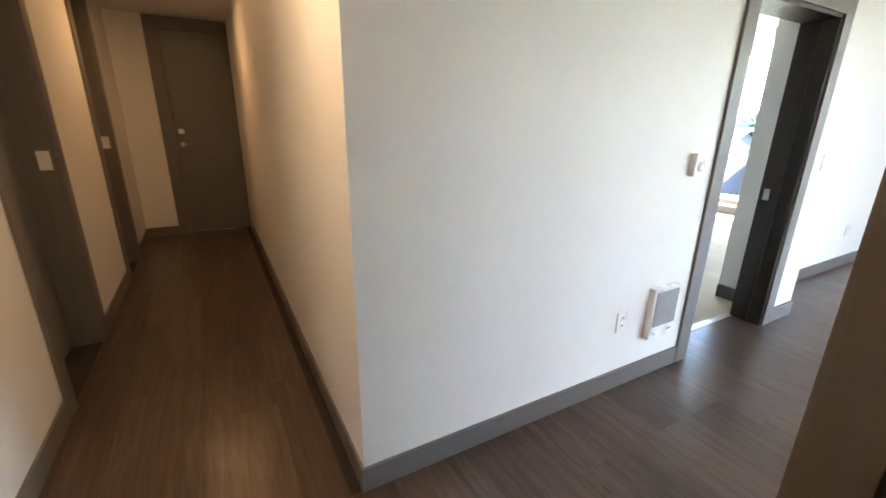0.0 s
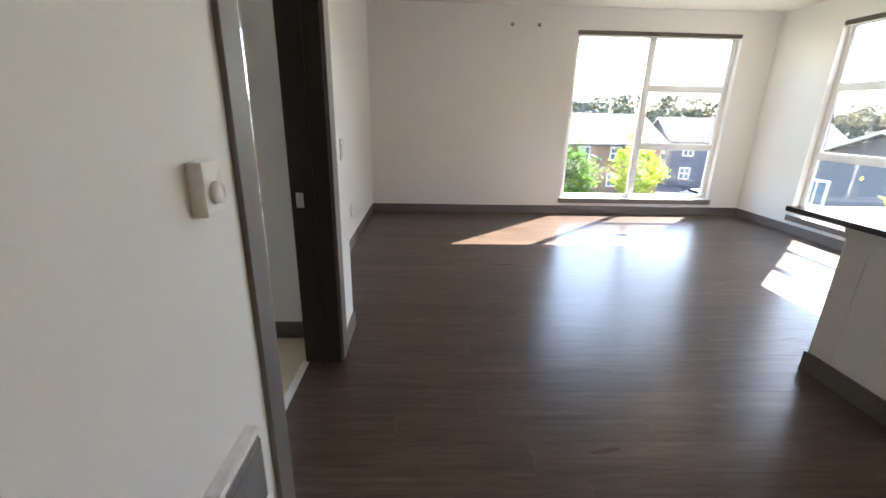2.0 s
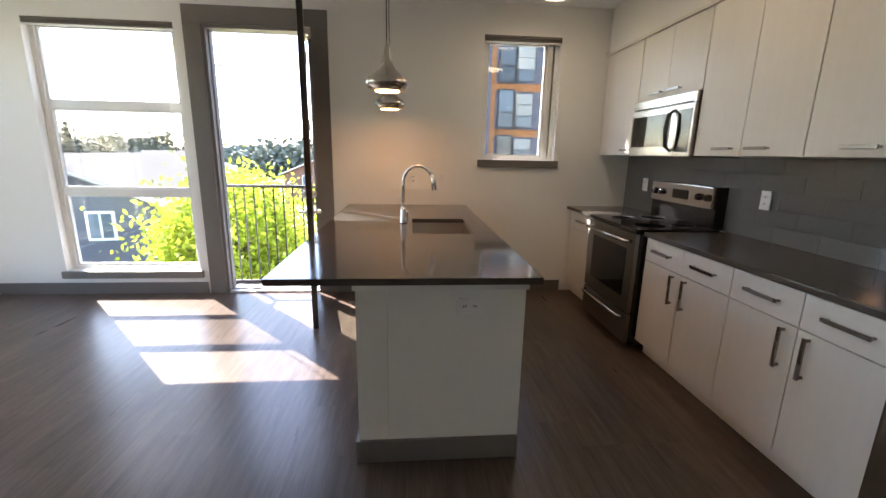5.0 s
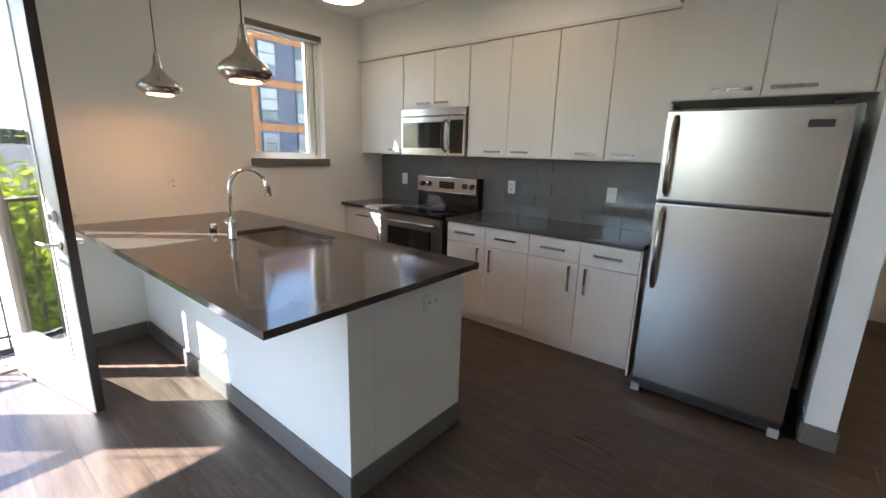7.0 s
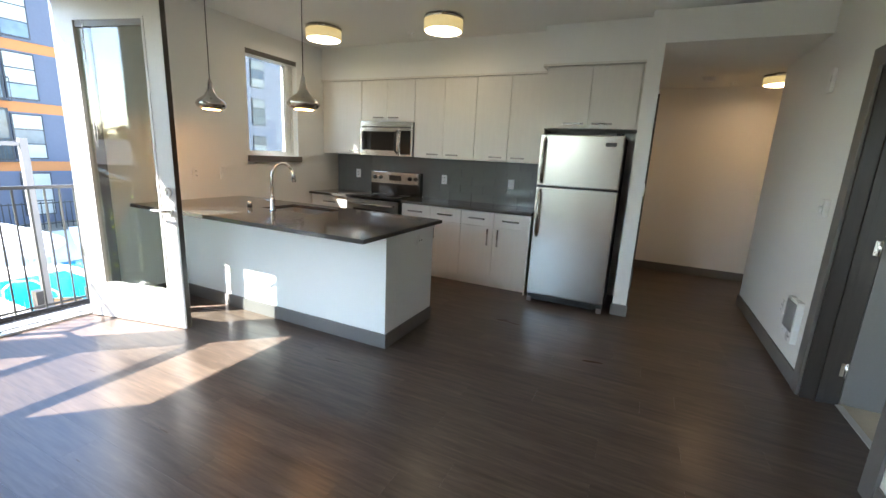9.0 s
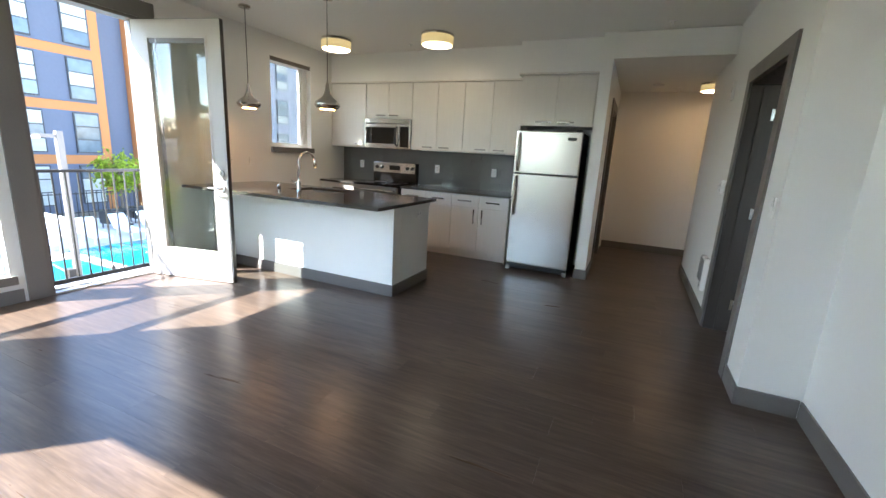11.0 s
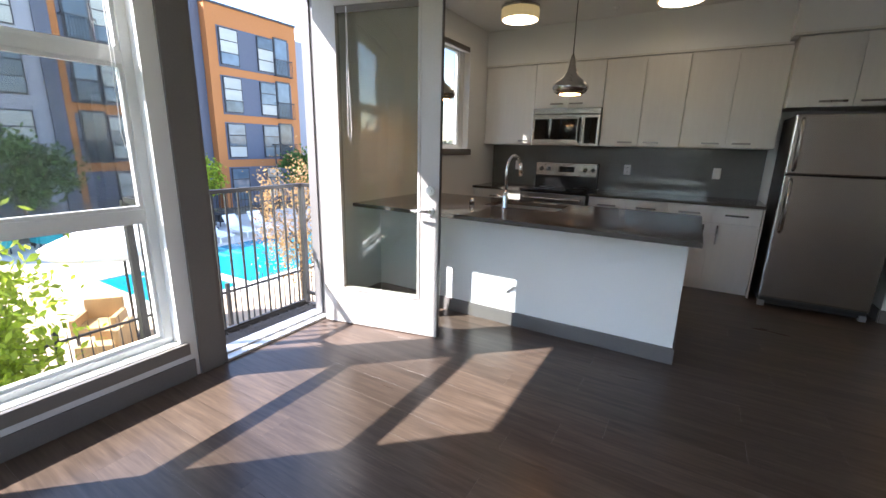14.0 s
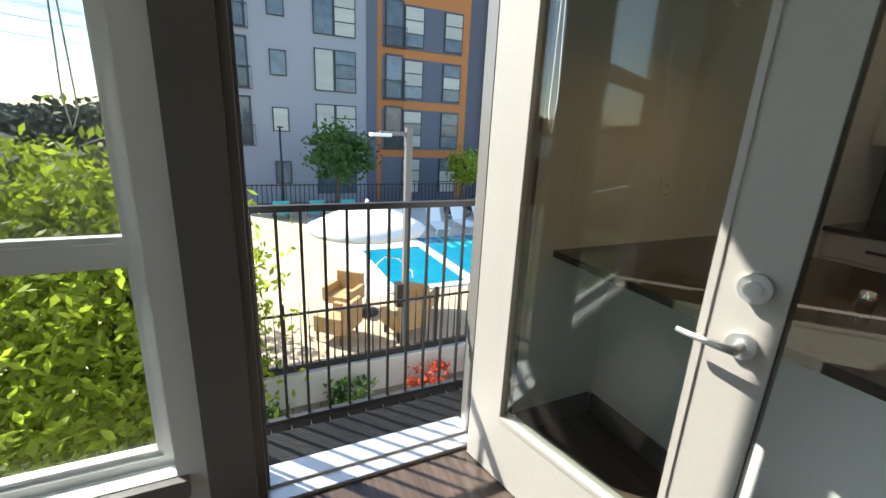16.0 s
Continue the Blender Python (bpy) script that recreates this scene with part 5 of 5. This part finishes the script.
for i, z in enumerate(ROWS):
    for lo, hi in ((-14.45, -9.6), (-22.0, -16.9)):
        part("slate_panel", blocks((22.47, 22.499, lo, hi, z - 0.12 if i else GZ, z + 2.12)), M_BLUEGREY, bl)
    x = 22.47
    three_light(bl, -12.0, -10.85, z, z + 2.05, rr, x)
    three_light(bl, -14.4, -13.25, z, z + 2.05, rr, x)
    three_light(bl, -18.2, -17.0, z, z + 2.05, rr, x)
    three_light(bl, -20.7, -19.5, z, z + 2.05, rr, x)
    if i:
        small_balcony(bl, -10.8, -9.75, z - 0.1, x)
        small_balcony(bl, -21.85, -20.75, z - 0.1, x)
    three_light(bl, -1.75, -0.65, z, z + 1.9, rr)
    three_light(bl, -4.65, -3.85, z + 0.6, z + 1.8, rr, rows=1)
    three_light(bl, -7.0, -6.0, z + 0.05, z + 2.1, rr, rows=1)
    three_light(bl, -8.15, -7.02, z + 0.05, z + 2.1, rr)
    if i:
        small_balcony(bl, -2.9, -1.8, z - 0.1)
    for y in (-24.5, -27.5, -30.5):
        three_light(bl, y - 1.2, y, z, z + 1.9, rr, 22.9)
bf = thing("back_fence", (20.6, -7, GZ), "dark metal fence along the far terrace", "fence")
for k in range(90):
    y = -20 + k * 0.22
    part("picket", blocks((20.59, 20.61, y - 0.02, y + 0.02, GZ, GZ + 1.25)), M_IRON, bf)
for z in (0.2, 1.15):
    part("rail", blocks((20.585, 20.615, -20, -0.2, GZ + z, GZ + z + 0.05)), M_IRON, bf)

# ---- houses ----


def house(x, y, w, dpt, ang, wall_m, eaves, ridge, label, gable=True, seed=1):
    """A two-storey house with pitched roof; w along the ridge."""
    t2 = thing("house", (0, 0, 0), label, "house", "houses around")
    part("wall", blocks((-w / 2, w / 2, -dpt / 2, dpt / 2, 0, eaves)), wall_m, t2)
    hw, hd, o = w / 2, dpt / 2, 0.5
    rf = bmesh.new()
    prof = [(-hd - o, eaves - 0.25), (0, ridge), (hd + o, eaves - 0.25), (hd + o, eaves - 0.45), (0, ridge - 0.22), (-hd - o, eaves - 0.45)]
    a = [rf.verts.new((-hw - o, q[0], q[1])) for q in prof]
    b2 = [rf.verts.new((hw + o, q[0], q[1])) for q in prof]
    n = len(prof)
    for k in range(n):
        rf.faces.new((a[k], a[(k + 1) % n], b2[(k + 1) % n], b2[k]))
    rf.faces.new(a[::-1])
    rf.faces.new(b2)
    part("roof", rf, M_ROOF, t2)
    for s2 in (-1, 1):
        gb = bmesh.new()
        xs = s2 * hw
        f = [gb.verts.new((xs + dx, q[0], q[1])) for dx in (0, -s2 * 0.15) for q in ((-hd, eaves), (hd, eaves), (0, ridge - 0.25))]
        gb.faces.new(f[:3]), gb.faces.new(f[3:][::-1])
        for k in range(3):
            gb.faces.new((f[k], f[(k + 1) % 3], f[3 + (k + 1) % 3], f[3 + k]))
        part("gable", gb, wall_m, t2)
        for k in range(2):
            part("fascia", tube([(xs + s2 * 0.5, 0, ridge - 0.1), (xs + s2 * 0.5, (hd + o) * (1 if k else -1), eaves - 0.35)], 0.1, 4), M_WHITE, t2)
    cols = max(2, int(w // 3.2))
    for z in (0.9, 3.6):
        for k in range(cols):
            cx = -hw + (k + 0.5) * w / cols
            for s2 in (-1, 1):
                ys = s2 * (hd + 0.03)
                wi = part("window", blocks((cx - 0.6, cx + 0.6, ys - 0.04, ys + 0.04, z, z + 1.4)), M_WHITE, t2)
                for q in (-1, 1):
                    part("pane", blocks((cx + q * 0.27 - 0.2, cx + q * 0.27 + 0.2, ys - 0.06, ys + 0.06, z + 0.12, z + 0.64)), M_FARGLASS, wi)
                    part("pane", blocks((cx + q * 0.27 - 0.2, cx + q * 0.27 + 0.2, ys - 0.06, ys + 0.06, z + 0.76, z + 1.28)), M_FARGLASS, wi)
        for s2 in (-1, 1):
            for cy in (-dpt / 4, dpt / 4):
                xs = s2 * (hw + 0.03)
                wi = part("window", blocks((xs - 0.04, xs + 0.04, cy - 0.6, cy + 0.6, z, z + 1.4)), M_WHITE, t2)
                part("pane", blocks((xs - 0.06, xs + 0.06, cy - 0.48, cy - 0.05, z + 0.12, z + 1.28)), M_FARGLASS, wi)
                part("pane", blocks((xs - 0.06, xs + 0.06, cy + 0.05, cy + 0.48, z + 0.12, z + 1.28)), M_FARGLASS, wi)
    t2.location, t2.rotation_euler = (x, y, LOW), (0, 0, radians(ang))
    return t2


SL = "two-storey slate-sided house with grey shingle roof"
house(22.5, 13.5, 13, 10, 8, M_SLATEWALL, 5.6, 7.6, SL)
house(9.0, 42, 20, 11, 4, M_BRICKRED, 5.5, 8.2, "long brown house with pale grey shingle roof")
house(5.0, 34.5, 5.5, 5, 92, M_BLUEWALL, 5.0, 7.0, "pale blue gabled house front with white trim")
house(34, 47, 18, 11, -12, M_SLATEWALL, 5.5, 8.0, SL)
house(48, 23, 18, 11, 12, M_SLATEWALL, 5.4, 7.7, SL)
house(58, 6, 18, 11, 4, M_BRICKRED, 5.4, 7.7, "brown-sided house with grey shingle roof")
house(-14, 40, 16, 10, 5, M_BRICKRED, 5.2, 7.6, "brown-sided house with grey shingle roof")
house(-9, 33, 6, 6, 95, M_BLUEWALL, 4.6, 6.6, "pale blue gabled house front with white trim")
house(-34, 36, 18, 10, -4, M_SLATEWALL, 5.2, 7.4, SL)


def car(x, y, a, m, label):
    t2 = thing("car", (0, 0, 0), label, "car", "parked cars")
    prof = [(-2.2, 0.35), (-2.25, 0.75), (-1.9, 0.95), (-1.35, 1.02), (-0.7, 1.42), (0.7, 1.45), (1.5, 1.0), (2.15, 0.9), (2.25, 0.6), (2.2, 0.35)]
    bm = bmesh.new()
    l2 = [[bm.verts.new((px, s2 * (0.88 if pz < 1.1 else 0.66), pz)) for px, pz in prof] for s2 in (-1, 1)]
    n = len(prof)
    for k in range(n):
        bm.faces.new((l2[0][k], l2[0][(k + 1) % n], l2[1][(k + 1) % n], l2[1][k]))
    bm.faces.new(l2[0][::-1]), bm.faces.new(l2[1])
    part("body", bm, m, t2)
    part("side_glass", blocks((-0.75, 0.85, -0.80, 0.80, 1.05, 1.36)), M_BLACKGLASS, t2)
    for wx in (-1.4, 1.4):
        for s2 in (-1, 1):
            part("wheel", lathe([(0.32, -0.1), (0.32, 0.1), (0.18, 0.11)], (wx, s2 * 0.82, 0.33), 16, "Y"), M_IRON, t2)
    t2.location, t2.rotation_euler = (x, y, LOW + 0.05), (0, 0, a)


CARS = (("white parked car on the asphalt", (0.7, 0.7, 0.7)), ("dark blue parked car on the asphalt", (0.03, 0.04, 0.08)), ("silver parked car on the asphalt", (0.4, 0.41, 0.42)), ("black parked car on the asphalt", (0.02, 0.02, 0.02)))
CM = [mat("car_paint_" + lb.split()[0], c, 0.25, vary=0.03, bump=0.0, coat=0.6) for lb, c in CARS]
for k, (x, y, a) in enumerate(((21, 32, 1.5), (24, 32, 1.6), (27, 32.2, 1.5), (30, 32, 1.6), (26, 36, 1.4), (22, 27.5, 0.2), (28, 28, 0.1), (33, 38, 1.5))):
    car(x, y, a, CM[k % 4], CARS[k % 4][0])

for k, (x, y, h, rx) in enumerate(((6, 26, 5.6, 2.0), (13, 29, 5.4, 2.0), (17, 23, 4.6, 1.6), (1.5, 28, 5.0, 1.8), (16, 38, 6, 2.2), (31, 18, 5.5, 2), (-3, 30, 5, 2), (38, 12, 6.0, 2.2), (30, 2, 6, 2.2))):
    tree("tree", x, y, LOW, h, (rx, rx, h * 0.36), 2200, 0.2, M_LEAF if k % 3 else M_LEAFDARK, 40 + k, "street tree in fresh spring leaf")


def conifer(x, y, h, seed):
    t2 = thing("conifer", (x, y, LOW), "tall dark conifer beyond the houses", "tree", "far conifers")
    part("trunk", tube([(x, y, LOW), (x, y, LOW + h)], [0.35, 0.05], 7), M_BARK, t2)
    r = np.random.RandomState(seed)
    nn = 1800
    f = r.uniform(0.12, 1.0, nn)
    f = np.round(f * 14) / 14 + r.normal(size=nn) * 0.012
    rad = (1.02 - f) * h * 0.24 * r.uniform(0.2, 1.0, nn)
    a = r.uniform(0, 2 * np.pi, nn)
    c = np.stack([np.cos(a) * rad, np.sin(a) * rad, f * h - rad * 0.25], 1)
    u = np.stack([np.cos(a), np.sin(a), -0.3 + 0 * a], 1) * 0.5
    w = np.stack([-np.sin(a), np.cos(a), 0.2 * r.normal(size=nn)], 1) * 0.28
    v = np.stack([c - u, c + w, c + u, c - w], 1).reshape(-1, 3)
    me = bpy.data.meshes.new("needles")
    me.from_pydata(v.tolist(), [], np.arange(nn * 4).reshape(-1, 4).tolist())
    me.materials.append(M_WOODS)
    q = new("crown", me)
    q.parent = t2


for k, (x, y, h) in enumerate(((18, 90, 12), (21, 92, 14.5), (23, 94, 13), (-12, 96, 12), (74, 66, 13), (80, 58, 12))):
    conifer(x, y, h, 60 + k)

# far woods: rows of clumps up to the skyline
vv, ff = [], []
rw = np.random.RandomState(9)
for ring, (dist, top) in enumerate(((105, 7.4), (140, 10.4), (185, 13.6), (250, 17.6))):
    for k in range(230):
        a = radians(-75 + 200 * k / 229) + rw.normal() * 0.01
        hh = top * (0.72 + 0.28 * math.sin(a * 7 + ring) * math.sin(a * 3.1 + 1) + 0.14 * rw.normal())
        cx, cy = dist * math.cos(a), dist * math.sin(a)
        m2 = 130
        p = np.stack([cx + rw.normal(size=m2) * 2.4, cy + rw.normal(size=m2) * 2.4, LOW + hh * rw.uniform(0.1, 1.0, m2) ** 0.7], 1)
        d1 = rw.normal(size=(m2, 3))
        d1 /= np.linalg.norm(d1, axis=1)[:, None]
        d2 = np.cross(d1, rw.normal(size=(m2, 3)))
        d2 /= np.linalg.norm(d2, axis=1)[:, None]
        sz = 0.55 + dist / 420
        vv.append(np.stack([p - d1 * sz, p + d2 * sz * 0.7, p + d1 * sz, p - d2 * sz * 0.7], 1).reshape(-1, 3))
vv = np.concatenate(vv)
me = bpy.data.meshes.new("woods")
me.from_pydata(vv.tolist(), [], np.arange(len(vv)).reshape(-1, 4).tolist())
me.materials.append(M_WOODS)
tagged(new("far_woods", me), "band of mixed woods along the skyline", "woods", kind="stuff")


def utility_pole(x, y, h):
    t2 = thing("utility_pole", (x, y, LOW), "tall wooden utility pole with crossarms", "utility pole")
    part("pole", tube([(x, y, LOW), (x, y, LOW + h)], [0.22, 0.14], 8), M_BARK, t2)
    for z in (0.98, 0.9, 0.82):
        part("crossarm", blocks((x - 0.08, x + 0.08, y - 1.5, y + 1.5, LOW + h * z - 0.1, LOW + h * z + 0.1)), M_BARK, t2)


utility_pole(62, 23.6, 20)
pw = thing("power_line", (62, 23.6, LOW + 18), "sagging power lines strung beside the courtyard", "power line")
for k, (dy, zz) in enumerate(((-1.4, 19.4), (1.4, 19.4), (-1.4, 17.8), (1.4, 16.2))):
    run = [(62 + (90 - 62) * q / 12, 23.6 + dy + (-70 - 23.6) * q / 12, LOW + zz - 4.0 * (q / 12) * (1 - q / 12)) for q in range(13)]
    part("wire", tube(run, 0.035, 5), M_CORD, pw)

# ---- pieces: backsplash tiles and floor planks ----
grout = solid("backsplash", blocks((-3.055, -0.001, YB, YB + 0.006, 0.914, 1.43)), M_GROUT, "polished grey glass tile backsplash", "backsplash", kind="structure")


def piece_mesh(name, lx, ly, lz, ch, m):
    """A block with chamfered top edges, centred on its plan; lz is its depth."""
    a, b2 = lx / 2, ly / 2
    v = [(sx * a, sy * b2, 0) for sx, sy in ((-1, -1), (1, -1), (1, 1), (-1, 1))]
    v += [(sx * a, sy * b2, lz - ch) for sx, sy in ((-1, -1), (1, -1), (1, 1), (-1, 1))]
    v += [(sx * (a - ch), sy * (b2 - ch), lz) for sx, sy in ((-1, -1), (1, -1), (1, 1), (-1, 1))]
    f = [(8, 9, 10, 11)]
    for k in range(4):
        j = (k + 1) % 4
        f += [(k, j, 4 + j, 4 + k), (4 + k, 4 + j, 8 + j, 8 + k)]
    me2 = bpy.data.meshes.new(name)
    me2.from_pydata(v, [], f)
    me2.materials.append(m)
    return me2


TW, TH = 0.305, 0.1032
tile_me = {}
for row in range(5):
    z = 0.914 + (row + 0.5) * TH
    x, first = -0.002, True
    while x > -3.05:
        w = TW / 2 if first and row % 2 else TW
        first = False
        w = min(w, x + 3.055)
        key = round(w, 3)
        if w > 0.01:
            if key not in tile_me:
                tile_me[key] = piece_mesh("tile", w - 0.0016, TH - 0.0016, 0.0075, 0.0006, M_TILE)
            ob = new("tile", tile_me[key])
            ob.parent = grout
            ob.matrix_local = Matrix.Translation((x - w / 2, YB + 0.006, z)) @ Matrix.Rotation(-math.pi / 2, 4, "X")
        x -= w

PW, PL = 0.178, 1.22
floor_ob = bpy.data.objects["floor"]
rp = random.Random(12)
plank_me = {}


def spans(y):
    if y > -3.55:
        return [(-5.56, 0)]
    if -4.92 < y < -3.97:
        return [(-5.44, 0)]
    if y > -6.54:
        return [(-5.24, 0)]
    if y > -7.06:
        return [(-5.24, -1.9)]
    return [(-10.0, -1.9)]


y = 0.0
while y > -8.23:
    yc = max(y - PW, -8.23)
    for a, b2 in spans((y + yc) / 2):
        if y - yc > 0.02:
            x = b2 + rp.choice((0.0, 0.41, 0.81, 0.2, 0.61))
            while x > a:
                x0, x1 = max(x - PL, a), min(x, b2)
                if x1 - x0 > 0.03:
                    key = (round(x1 - x0, 2), round(y - yc, 3))
                    if key not in plank_me:
                        plank_me[key] = piece_mesh("plank", x1 - x0 - 0.0004, y - yc - 0.0004, 0.006, 0.0002, M_PLANK)
                    ob = new("plank", plank_me[key])
                    ob.parent = floor_ob
                    ob.location = ((x0 + x1) / 2, (y + yc) / 2, -0.006)
                x -= PL
    y -= PW
